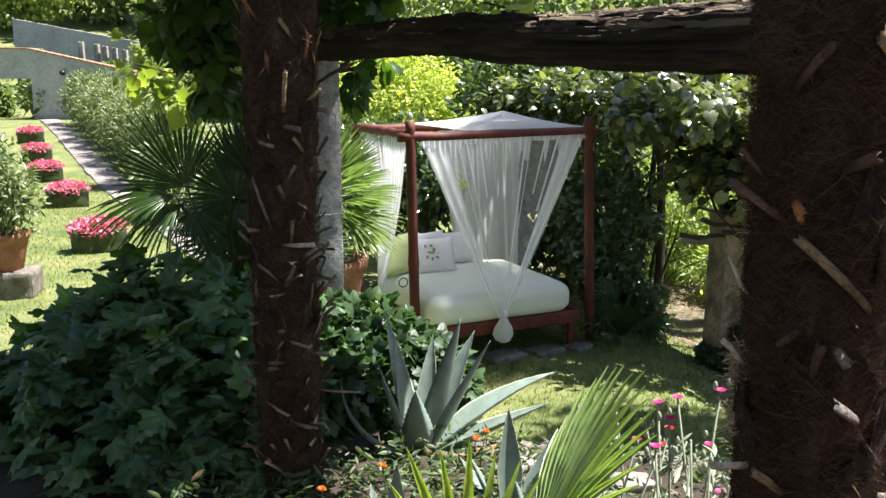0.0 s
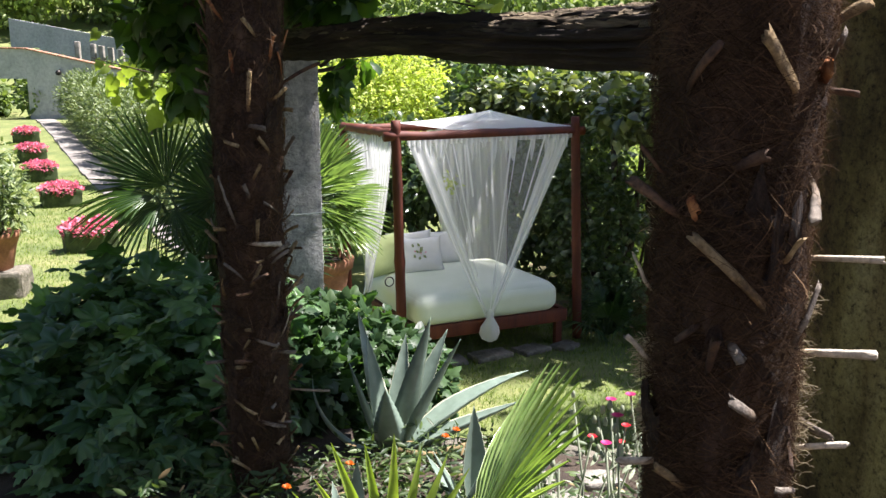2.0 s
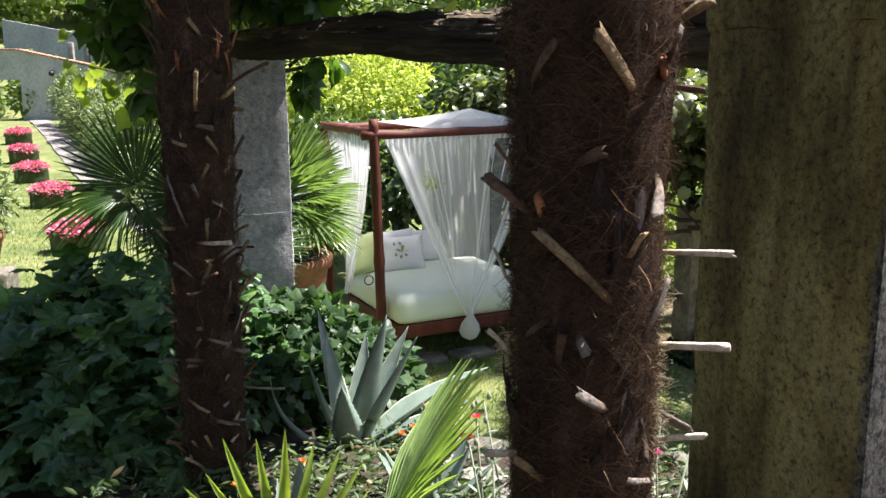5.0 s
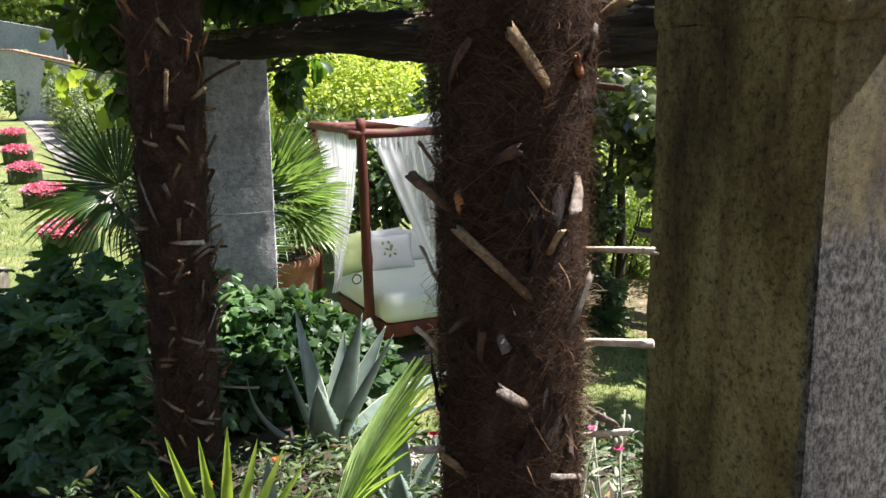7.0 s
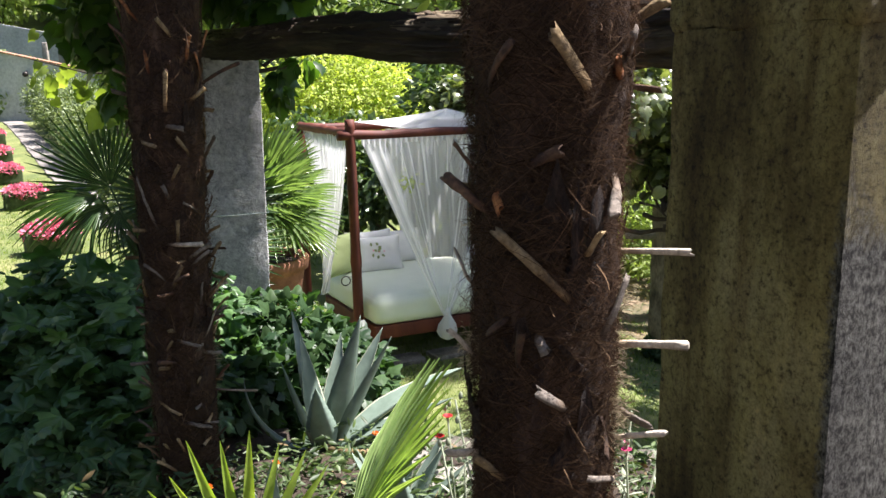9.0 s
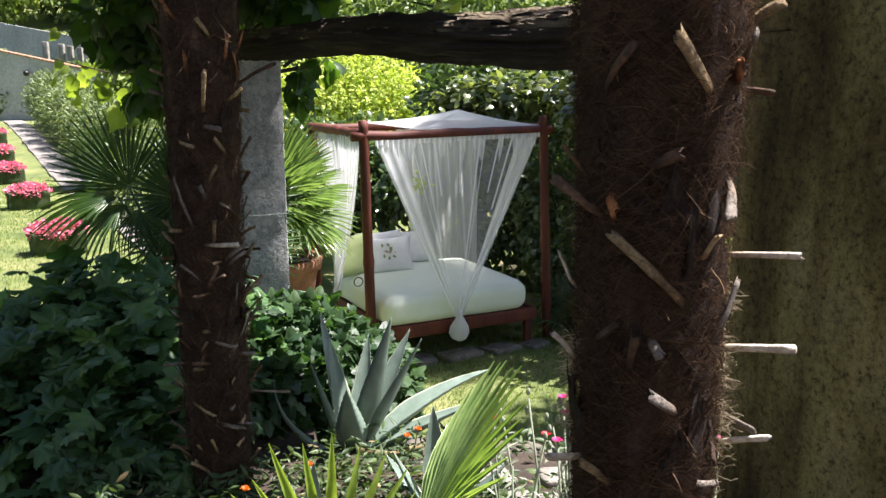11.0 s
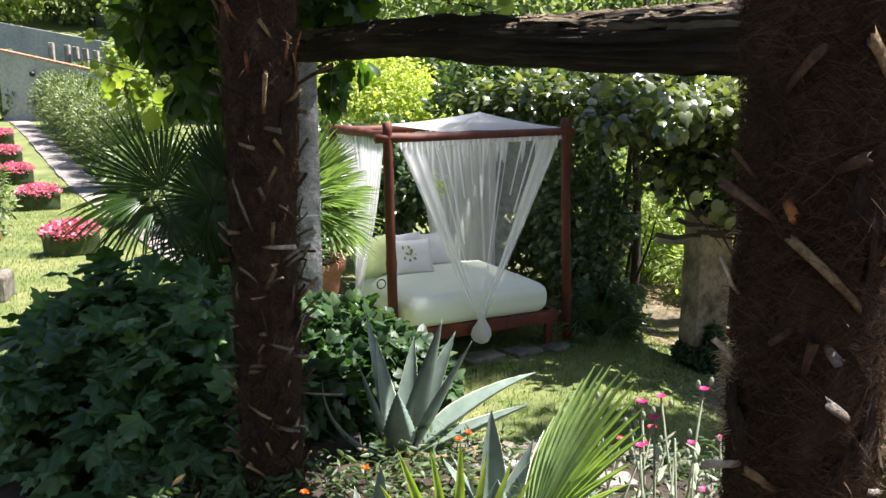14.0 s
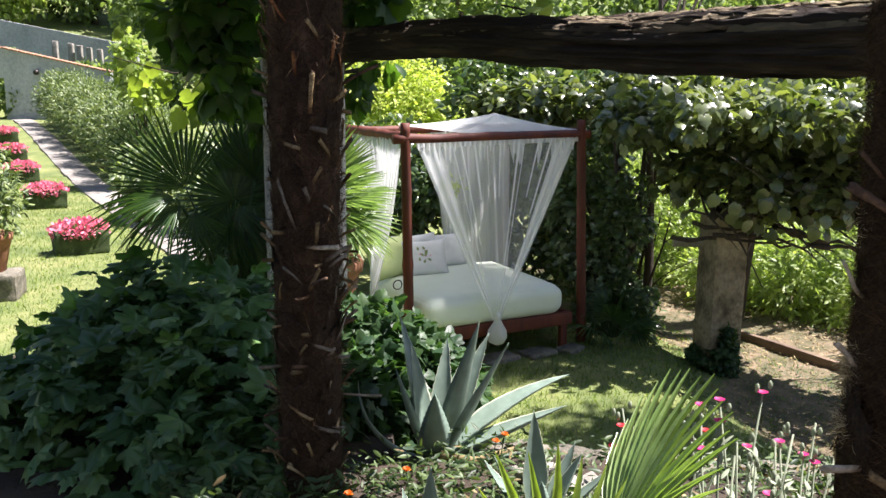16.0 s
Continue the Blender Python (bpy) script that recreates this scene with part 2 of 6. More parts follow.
def net_material(name, cover):
    """White netting: threads that scatter light, gaps that let it pass."""
    m, n, l, b = material(name, 0.9)
    b.inputs["Base Color"].default_value = (0.88, 0.89, 0.88, 1)
    t = n.new("ShaderNodeBsdfTranslucent")
    t.inputs["Color"].default_value = (0.92, 0.93, 0.92, 1)
    cloth = n.new("ShaderNodeMixShader")
    cloth.inputs["Fac"].default_value = 0.5
    l.new(b.outputs["BSDF"], cloth.inputs[1])
    l.new(t.outputs["BSDF"], cloth.inputs[2])
    f = noise_node(n, l, 6.0, 3, stretch=(1, 1, 0.15))
    c = n.new("ShaderNodeMapRange")
    c.inputs["To Min"].default_value, c.inputs["To Max"].default_value = cover - 0.1, cover + 0.1
    l.new(f.outputs["Fac"], c.inputs["Value"])
    gap = n.new("ShaderNodeBsdfTransparent")
    s = n.new("ShaderNodeMixShader")
    l.new(c.outputs["Result"], s.inputs["Fac"])
    l.new(gap.outputs["BSDF"], s.inputs[1])
    l.new(cloth.outputs["Shader"], s.inputs[2])
    l.new(s.outputs["Shader"], n["Material Output"].inputs["Surface"])
    return m


M_NET = net_material("white_netting", 0.22)
M_NET_DENSE = net_material("gathered_netting", 0.78)

# ---- mesh helpers ----


def mesh_np(name, verts, tris, mats, mat_index=None, smooth=False):
    me = bpy.data.meshes.new(name)
    verts, tris = np.asarray(verts, np.float32), np.asarray(tris, np.int32)
    k = tris.shape[1]
    me.vertices.add(len(verts))
    me.vertices.foreach_set("co", verts.ravel())
    me.loops.add(tris.size)
    me.loops.foreach_set("vertex_index", tris.ravel())
    me.polygons.add(len(tris))
    me.polygons.foreach_set("loop_start", np.arange(0, tris.size, k, dtype=np.int32))
    if mat_index is not None:
        me.polygons.foreach_set("material_index", np.asarray(mat_index, np.int32))
    if smooth:
        me.polygons.foreach_set("use_smooth", np.ones(len(tris), bool))
    for m in (mats if isinstance(mats, (list, tuple)) else [mats]):
        me.materials.append(m)
    me.update(calc_edges=True)
    return me


def thing(name, at=(0, 0, 0), turn=0.0, label="", category="", group="", kind=""):
    """An Empty at the thing's base."""
    ob = new(name)
    ob.empty_display_size = 0.1
    ob.matrix_basis = pose(*at, 0, 0, turn)
    return tagged(ob, label, category, group, kind)


def put(name, me, parent=None, label="", at=None, kind="", category=""):
    ob = new(name, me)
    if parent is not None:
        ob.parent = parent
    if at is not None:
        ob.matrix_basis = at
    return tagged(ob, label, category, "", kind)


def bm_mesh(name, bm, mat, smooth=True):
    me = bpy.data.meshes.new(name)
    bmesh.ops.recalc_face_normals(bm, faces=bm.faces)
    bm.to_mesh(me)
    bm.free()
    me.materials.append(mat)
    if smooth:
        me.polygons.foreach_set("use_smooth", np.ones(len(me.polygons), bool))
    return me


def part(name, bm, mat, parent=None, label="", at=None, smooth=True, kind=""):
    return put(name, bm_mesh(name, bm, mat, smooth), parent, label, at, kind)


def box(w, d, h, bevel=0.01, at=(0, 0, 0), seg=2):
    """A box that stands on its base, with rounded edges."""
    bm = bmesh.new()
    bmesh.ops.create_cube(bm, size=1.0, matrix=Matrix.Translation((at[0], at[1], at[2] + h / 2)) @ Matrix.Diagonal((w, d, h, 1)))
    if bevel:
        bmesh.ops.bevel(bm, geom=bm.edges[:], offset=bevel, segments=seg, affect="EDGES", profile=0.6)
    return bm


def roughen(bm, amp, scale, cuts=0, seed=0.0):
    if cuts:
        bmesh.ops.subdivide_edges(bm, edges=bm.edges[:], cuts=cuts, use_grid_fill=True)
    bm.normal_update()
    for v in bm.verts:
        n = noise.noise(v.co * scale + Vector((seed, seed * 2, 0))) + 0.5 * noise.noise(v.co * scale * 3.1 + Vector((seed, 7, 0)))
        v.co += v.normal * n * amp
    return bm


def lathe(profile, seg=32, wobble=0.0, seed=0.0):
    """A turned shape from (radius, height) pairs."""
    bm = bmesh.new()
    rings = []
    for r, z in profile:
        rings.append([bm.verts.new((r * math.cos(a) * (1 + wobble * noise.noise(Vector((math.cos(a) * 2, math.sin(a) * 2, z * 3 + seed)))),
                                    r * math.sin(a) * (1 + wobble * noise.noise(Vector((math.cos(a) * 2, math.sin(a) * 2, z * 3 + seed)))), z))
                      for a in (2 * math.pi * i / seg for i in range(seg))])
    for p, q in zip(rings, rings[1:]):
        for i in range(seg):
            bm.faces.new((p[i], p[(i + 1) % seg], q[(i + 1) % seg], q[i]))
    for ring in (rings[0], rings[-1]):
        if ring[0].co.xy.length > 1e-4:
            bm.faces.new(ring)
    return bm


def tube(points, radii, seg=8, bm=None):
    """A limb along points, with a radius at each."""
    bm = bm or bmesh.new()
    pts = [Vector(p) for p in points]
    rings = []
    for i, p in enumerate(pts):
        d = (pts[min(i + 1, len(pts) - 1)] - pts[max(i - 1, 0)]).normalized()
        x = d.orthogonal().normalized() if i == 0 else (x - d * x.dot(d)).normalized()
        y = d.cross(x)
        r = radii[i] if isinstance(radii, (list, tuple)) else radii
        rings.append([bm.verts.new(p + (x * math.cos(a) + y * math.sin(a)) * r) for a in (2 * math.pi * k / seg for k in range(seg))])
    for p, q in zip(rings, rings[1:]):
        for i in range(seg):
            bm.faces.new((p[i], p[(i + 1) % seg], q[(i + 1) % seg], q[i]))
    bm.faces.new(rings[0][::-1])
    bm.faces.new(rings[-1])
    return bm


# ---- leaves ----


def fan_leaf(outline, lift=0.08, droop=0.15):
    """A blade from an outline of (x, y) round its stalk end; y is its length, 0 to 1. Triangles from the midrib's middle."""
    pts = [(0.0, 0.45, lift)] + [(x, y, -lift * abs(x) * 2 - droop * y * y) for x, y in outline]
    k = len(outline)
    tris = [(0, 1 + i, 1 + (i + 1) % k) for i in range(k)]
    return np.array(pts), np.array(tris)


def mirrored(half):
    return [(x, y) for x, y in half] + [(-x, y) for x, y in half[::-1] if x > 1e-6]


LANCE = fan_leaf(mirrored([(0.0, 0.0), (0.11, 0.25), (0.14, 0.5), (0.09, 0.78), (0.0, 1.0)]), 0.03, 0.12)
OVAL = fan_leaf(mirrored([(0.0, 0.0), (0.22, 0.18), (0.31, 0.45), (0.22, 0.75), (0.0, 1.0)]), 0.06, 0.15)
ROUND = fan_leaf(mirrored([(0.0, 0.06), (0.16, -0.06), (0.40, 0.10), (0.50, 0.42), (0.38, 0.76), (0.14, 0.97), (0.0, 1.04)]), 0.05, 0.22)
IVY = fan_leaf(mirrored([(0.0, 0.05), (0.22, -0.10), (0.46, 0.12), (0.30, 0.38), (0.40, 0.60), (0.16, 0.66), (0.0, 1.0)]), 0.07, 0.22)
SPRAY = fan_leaf(mirrored([(0.0, 0.0), (0.14, 0.18), (0.30, 0.22), (0.12, 0.38), (0.30, 0.52), (0.10, 0.62), (0.20, 0.82), (0.0, 1.0)]), 0.05, 0.2)
HEART = fan_leaf(mirrored([(0.0, 0.08), (0.14, -0.12), (0.36, -0.08), (0.48, 0.14), (0.52, 0.34), (0.40, 0.42), (0.42, 0.60), (0.22, 0.72), (0.10, 0.90), (0.0, 1.08)]), 0.05, 0.25)


def palmate(lobes, teeth=0.05, pleat=0.10, droop=0.42, reach=150, n=36):
    """A hand-shaped blade: lobes (angle, length, breadth) round the stalk, ribs raised, tips hanging."""
    V = [(0.0, 0.12, 0.04)]
    for i in range(n + 1):
        a = math.radians(-reach + 2 * reach * i / n)
        r, rib = 0.16, 0.0
        for at, length, broad in lobes:
            d = abs(a - math.radians(at)) / math.radians(broad)
            r = max(r, length * max(0.0, 1 - 0.55 * d ** 1.25))
            rib = max(rib, 1 - d * 1.6)
        r *= 1 - teeth * (i % 2)
        for f in (0.5, 1.0):
            q = r * f
            V.append((math.sin(a) * q, 0.12 + math.cos(a) * q, 0.05 + pleat * (rib - 0.4) * f - droop * (q ** 2)))
    T = []
    for i in range(n):
        p, q = 1 + 2 * i, 3 + 2 * i
        T += [(0, q, p), (p, q, q + 1), (p, q + 1, p + 1)]
    return np.array(V), np.array(T)


MALLOW = palmate([(0, 0.95, 36), (-52, 0.80, 32), (52, 0.80, 32), (-108, 0.58, 34), (108, 0.58, 34)], 0.10, 0.20, 0.62)
IVY_BROAD = palmate([(0, 1.0, 40), (-58, 0.68, 34), (58, 0.68, 34), (-118, 0.42, 34), (118, 0.42, 34)], 0.0, 0.07, 0.30, 150, 20)
PETAL = fan_leaf(mirrored([(0.0, 0.0), (0.25, 0.4), (0.35, 0.8), (0.0, 1.0)]), -0.05, -0.1)


def unit(a):
    return a / np.maximum(np.linalg.norm(a, axis=1, keepdims=True), 1e-6)


def scatter(name, P, D, N, S, template, mats, mat_index=None, wide=None):
    """One mesh of leaves: at P, along D, facing N, of length S."""
    tv, tt = template
    D = unit(D)
    X = unit(np.cross(D, N))
    N = np.cross(X, D)
    S = np.broadcast_to(np.asarray(S, float), (len(P),))
    W = S if wide is None else S * wide
    V = (P[:, None, :] + (tv[None, :, 0, None] * W[:, None, None]) * X[:, None, :]
         + (tv[None, :, 1, None] * S[:, None, None]) * D[:, None, :] + (tv[None, :, 2, None] * S[:, None, None]) * N[:, None, :])
    F = tt[None] + (np.arange(len(P)) * len(tv))[:, None, None]
    mi = None if mat_index is None else np.repeat(mat_index, len(tt))
    return mesh_np(name, V.reshape(-1, 3), F.reshape(-1, 3), mats, mi, len(tt) > 30)


def cloud(n, blobs, shell=0.55, clump=0.0, per=8, seed=0):
    """Points in and on ellipsoids ((centre), (radii)), thickest towards the outside, in clumps; with the way out at each."""
    g = np.random.default_rng(seed)
    C, R = np.array([b[0] for b in blobs], float), np.array([b[1] for b in blobs], float)
    w = (R[:, 0] * R[:, 1] + R[:, 1] * R[:, 2] + R[:, 0] * R[:, 2])
    m = max(1, n // per) if clump else n
    which = g.choice(len(blobs), m, p=w / w.sum())
    d = unit(g.normal(size=(m, 3)))
    r = 1 - shell * g.random(m) ** 1.6
    P, out = C[which] + d * R[which] * r[:, None], unit(d / R[which])
    if clump:
        P, out = np.repeat(P, per, 0), np.repeat(out, per, 0)
        P = P + g.normal(size=P.shape) * clump
    return P, out


def leaves_at(P, out, template, mat, size, name="foliage", up=0.5, droop=0.3, spread=0.7, seed=0, vary=0.35):
    """Leaves that grow outwards from P, faces turned up to the light, tips hanging."""
    g = np.random.default_rng(seed + 1)
    n = len(P)
    D = out + spread * g.normal(size=(n, 3)) + np.array([0, 0, -droop])
    N = out * 0.5 + np.array([0, 0, up]) + 0.45 * g.normal(size=(n, 3))
    S = size * (1 + vary * g.uniform(-1, 1, n))
    return scatter(name, P, D, N, S, template, mat)


def shrub(name, blobs, n, template, mat, size, label, category="shrub", seed=0, stems=6, clump=0.0, per=8, base=None, keep=None,
          shell=0.55, kind="", stem_mat=None, **how):
    """A bush: stems from its foot and a crown of single leaves."""
    C = np.array([b[0] for b in blobs], float)
    R = np.array([b[1] for b in blobs], float)
    foot = Vector(base) if base is not None else Vector((C[:, 0].mean(), C[:, 1].mean(), max(0.0, (C[:, 2] - R[:, 2]).min())))
    ob = thing(name, foot, 0, label, category, kind=kind)
    P, out = cloud(n, blobs, shell, clump, per, seed)
    if keep is not None:
        ok = keep(P)
        P, out = P[ok], out[ok]
    put("foliage", leaves_at(P - np.array(foot), out, template, mat, size, seed=seed, **how), ob)
    g = random.Random(seed)
    for i in range(stems):
        c = blobs[g.randrange(len(blobs))]
        tip = Vector(c[0]) - foot + Vector([g.uniform(-0.6, 0.6) * r for r in c[1]])
        start = Vector((g.uniform(-0.12, 0.12), g.uniform(-0.12, 0.12), -0.1))
        mid = start.lerp(tip, 0.5) + Vector((g.uniform(-0.1, 0.1), g.uniform(-0.1, 0.1), 0.08))
        r = 0.012 + 0.006 * tip.length
        part("stem", tube([start, mid, tip], [r, r * 0.7, r * 0.3], 6), stem_mat or M_BARK, ob)
    return ob

# ---- ground ----


def sm(a, b, x):
    t = np.clip((x - a) / (b - a), 0, 1)
    return t * t * (3 - 2 * t)


def edge_y(x):
    """How far ahead the planted terrace reaches."""
    return 3.72 + 1.5 * sm(-0.15, -0.75, x) - 0.25 * sm(0.4, 1.6, x)


def ground_z(x, y):
    lawn = 1.0 * sm(20, 38, y) + 0.28 * np.maximum(0, y - 41) + 0.2 * np.maximum(0, -x - 22) - 0.30 * sm(2.0, 3.2, x) * sm(5, 7, y) * (1 - sm(16, 24, y))
    lawn = lawn - 0.9 * sm(4.6, 9, x) * sm(4, 8, y) * (1 - sm(16, 26, y)) + 0.02 * np.sin(x * 1.9 + y) * np.cos(y * 1.3)
    terrace = 1.12 + 0.07 * np.maximum(0, 3.7 - y)
    e = edge_y(x)
    return lawn + (terrace - lawn) * (1 - sm(e, e + 0.3, y)) * (1 - sm(30, 60, np.abs(x)) * 0.5)


def gz(x, y):
    return float(ground_z(np.float64(x), np.float64(y)))


def build_ground():
    far = [20, 26, 34, 45, 60, 85, 120, 180, 280, 450]
    xs = np.array([-v for v in far[::-1]] + list(np.arange(-15, -9, 0.5)) + list(np.arange(-9, 6.01, 0.11)) + list(np.arange(6.5, 15, 0.6)) + far)
    ys = np.array([-v for v in far[::-1]] + list(np.arange(-12, -1, 1.0)) + list(np.arange(-1, 14, 0.11)) + list(np.arange(14, 44, 0.6)) + [v + 30 for v in far])
    X, Y = np.meshgrid(xs, ys)
    Zg = ground_z(X, Y)
    near = (np.abs(X) < 12) & (Y > -2) & (Y < 16)
    g = np.random.default_rng(3)
    Zg = Zg + near * (g.random(X.shape) - 0.5) * 0.025
    V = np.stack([X, Y, Zg], -1).reshape(-1, 3)
    w = len(xs)
    i = (np.arange(len(ys) - 1)[:, None] * w + np.arange(w - 1)[None]).ravel()
    F = np.stack([i, i + 1, i + w + 1, i + w], 1)
    c = V[F].mean(1)
    mi = np.zeros(len(F), int)
    mi[c[:, 1] < edge_y(c[:, 0]) + 0.3] = 1
    wob = 0.35 * np.sin(c[:, 1] * 2.3) + 0.25 * np.sin(c[:, 0] * 3.1 + 1)
    mi[(c[:, 0] > 3.0 + wob) & (c[:, 1] > 5) & (c[:, 1] < 11.5 + wob)] = 2
    mi[(c[:, 0] > 1.9 + wob) & (c[:, 1] > 9.6) & (c[:, 1] < 13)] = 2
    put("ground", mesh_np("ground", V, F, [M_LAWN, M_SOIL, M_DIRT], mi, True), None, "lawn, planting soil and bare dirt of a garden", kind="structure", category="ground")


build_ground()


def grass(name, n, x0, x1, y0, y1, h, label, seed, keep=None):
    g = np.random.default_rng(seed)
    x, y = g.uniform(x0, x1, n), g.uniform(y0, y1, n)
    ok = (y > edge_y(x) + 0.3)
    if keep is not None:
        ok &= keep(x, y)
    x, y = x[ok], y[ok]
    n = len(x)
    P = np.stack([x, y, ground_z(x, y) - 0.012], 1)
    a = g.uniform(0, 2 * np.pi, n)
    D = np.stack([np.cos(a) * 0.55, np.sin(a) * 0.55, 0.4 + g.random(n)], 1)
    tv = np.array([(-0.09, 0, 0), (0.09, 0, 0), (0, 1, 0.0)], float)
    N = np.stack([-np.sin(a), np.cos(a), 0.3 * np.ones(n)], 1)
    put(name, scatter(name, P, D, np.cross(D, N), h * g.uniform(0.5, 1.3, n), (tv, np.array([[0, 1, 2]])), M_GRASS), None, label, kind="stuff", category="grass")


def off_path(x, y):
    s = (x + 7.86) * 0.875 + (y - 21.2) * 0.485
    return np.abs(s) > 0.45


grass("grass", 60000, -1.2, 4.2, 4.1, 10.5, 0.055, "short mown lawn grass before the daybed", 11, lambda x, y: (x < 2.7 + 0.5 * np.sin(y * 2.3) * np.cos(x * 5)) | (np.random.default_rng(1).random(len(x)) < 0.25))
grass("grass", 90000, -11, -1.2, 7, 24, 0.07, "sunlit short lawn grass beside the path", 12, off_path)


M_STRAW = leaf_material("dry_straw", (0.16, 0.11, 0.05), (0.42, 0.33, 0.18), (1.2, 1.1, 0.8), 0.8, 0.15)


def litter():
    """Dry straw, dead leaves and weeds on the bare slope."""
    g = np.random.default_rng(19)
    n = 9000
    x, y = g.uniform(1.7, 6.0, n), g.uniform(5.0, 12.5, n)
    ok = (x > 2.5 + 0.5 * np.sin(y * 2.3)) | (y > 9.2)
    x, y = x[ok], y[ok]
    n = len(x)
    P = np.stack([x, y, ground_z(x, y) + g.random(n) * 0.03], 1)
    D = np.stack([g.normal(size=n), g.normal(size=n), 0.25 * g.random(n)], 1)
    k = (np.sin(x * 3 + y) + np.cos(y * 2.7 - x) + g.normal(size=n) * 0.6 > 0.5).astype(int)
    put("leaf_litter", scatter("leaf_litter", P, D, np.tile([[0, 0, 1.0]], (n, 1)) + 0.4 * g.normal(size=(n, 3)), 0.045 * g.uniform(0.5, 1.6, n), LANCE, [M_STRAW, L_COVER], k), None, "dry straw and weeds on the bare slope", kind="stuff", category="litter")


litter()

# ---- the path, the far walls ----
def build_path():
    ob = thing("path", (-7.86, 21.2, 0), 29.0, "straight pale concrete slab path through the lawn", "path", kind="structure")
    me = bm_mesh("slab", roughen(box(0.74, 0.96, 0.08, 0.012), 0.006, 6, 2), M_PATH)
    for i in range(-11, 21):
        c = pose(-7.86, 21.2, 0, 0, 0, 29.0) @ Vector((0, i * 0.98, 0))
        z0, z1 = gz(c.x, c.y), gz(c.x - 0.24, c.y + 0.43)
        put("slab", me, ob, at=pose(0.015 * math.sin(i * 2.7), i * 0.98, z0 - 0.05 + 0.006 * math.sin(i * 5), math.degrees(math.atan2(z1 - z0, 0.49)), 0, 0.5 * math.sin(i * 1.7)))


build_path()


def slanted_wall(name, x0, x1, y, zb, zt0, zt1, thick, cap, label, mat=M_WALL):
    ob = thing(name, ((x0 + x1) / 2, y, zb), 0, label, "wall", kind="structure")
    bm = bmesh.new()
    L, nseg = x1 - x0, max(6, int((x1 - x0) * 3))
    for f in (-0.5, 0.5):
        for i in range(nseg + 1):
            t = i / nseg
            bm.verts.new((-L / 2 + L * t, thick * f, -0.6))
            bm.verts.new((-L / 2 + L * t, thick * f, zt0 + (zt1 - zt0) * t - zb))
    bm.verts.ensure_lookup_table()
    k = 2 * (nseg + 1)
    for i in range(nseg):
        a = 2 * i
        for q in ((a, a + 2, a + 3, a + 1), (k + a, k + a + 1, k + a + 3, k + a + 2), (a + 1, a + 3, k + a + 3, k + a + 1)):
            bm.faces.new([bm.verts[j] for j in q])
    for a in (0, 2 * nseg):
        bm.faces.new([bm.verts[j] for j in (a, a + 1, k + a + 1, k + a)])
    part("wall_face", bm, mat, ob, smooth=False)
    if cap:
        n = int(L / 0.33)
        tile = bm_mesh("cap_tile", roughen(box(0.32, thick + 0.16, 0.07, 0.02), 0.012, 5, 1), M_TILE)
        for i in range(n):
            t = (i + 0.5) / n
            put("cap_tile", tile, ob, at=pose(-L / 2 + L * t, 0, zt0 + (zt1 - zt0) * t - zb - 0.005, 0, -math.degrees(math.atan2(zt1 - zt0, L)), 0))
    return ob


slanted_wall("wall_north", -17.85, -13.35, 38.4, 0.95, 4.0, 3.02, 0.35, True, "grey rendered garden wall with a sloping tiled coping")
slanted_wall("wall_lintel", -26.0, -17.85, 38.4, 3.35, 4.15, 4.0, 0.35, True, "grey lintel over a garden gateway")
slanted_wall("wall_west", -30.0, -20.6, 38.4, 0.95, 3.4, 3.35, 0.35, False, "grey rendered garden wall beside a gateway")
slanted_wall("wall_terrace", -21.6, -14.2, 45.0, 2.0, 5.71, 4.35, 0.4, False, "weathered stone terrace wall on the slope", M_WALL)
for i, px_ in enumerate((-17.5, -16.75, -16.35, -15.9, -15.4)):
    post = thing("wall_post", (px_, 43.0, gz(px_, 43.0)), 0, "short pale stone post on the upper terrace", "post", "terrace posts")
    part("shaft", roughen(box(0.24, 0.24, 2.95 - 0.10 * i, 0.03), 0.02, 3, 2), M_STONE, post)
panel = thing("gate_panel", (-13.05, 38.0, gz(-13.05, 38.0)), 0, "pale weathered board panel closing the wall's end", "gate")
for i in range(4):
    part("board", roughen(box(0.19, 0.04, 1.75 - 0.05 * (i % 2), 0.01, ((i - 1.5) * 0.2, 0, 0)), 0.006, 4, 1, i), M_STUCCO, panel)
lamp = thing("wall_lamp", (-16.4, 38.2, 3.05), 0, "small dark round lamp on the garden wall", "lamp")
part("bracket", box(0.06, 0.05, 0.2, 0.01, (0, 0, -0.1)), M_IRON, lamp)
part("globe", lathe([(0.0, -0.12), (0.09, -0.09), (0.13, 0.0), (0.09, 0.09), (0.0, 0.12)], 16), M_IRON, lamp, at=pose(0, -0.14, -0.05))


# an unseen wall added behind the viewer to hold back sky light
sky_block_wall = thing("added_wall_south", (0, -2.6, 1.2), 0, "unseen plain rendered wall added behind the terrace to cut sky light", "wall", kind="structure")
part("wall_face", box(14, 0.3, 4.4, 0.0, (0, 0, -0.3)), M_STUCCO, sky_block_wall, smooth=False)


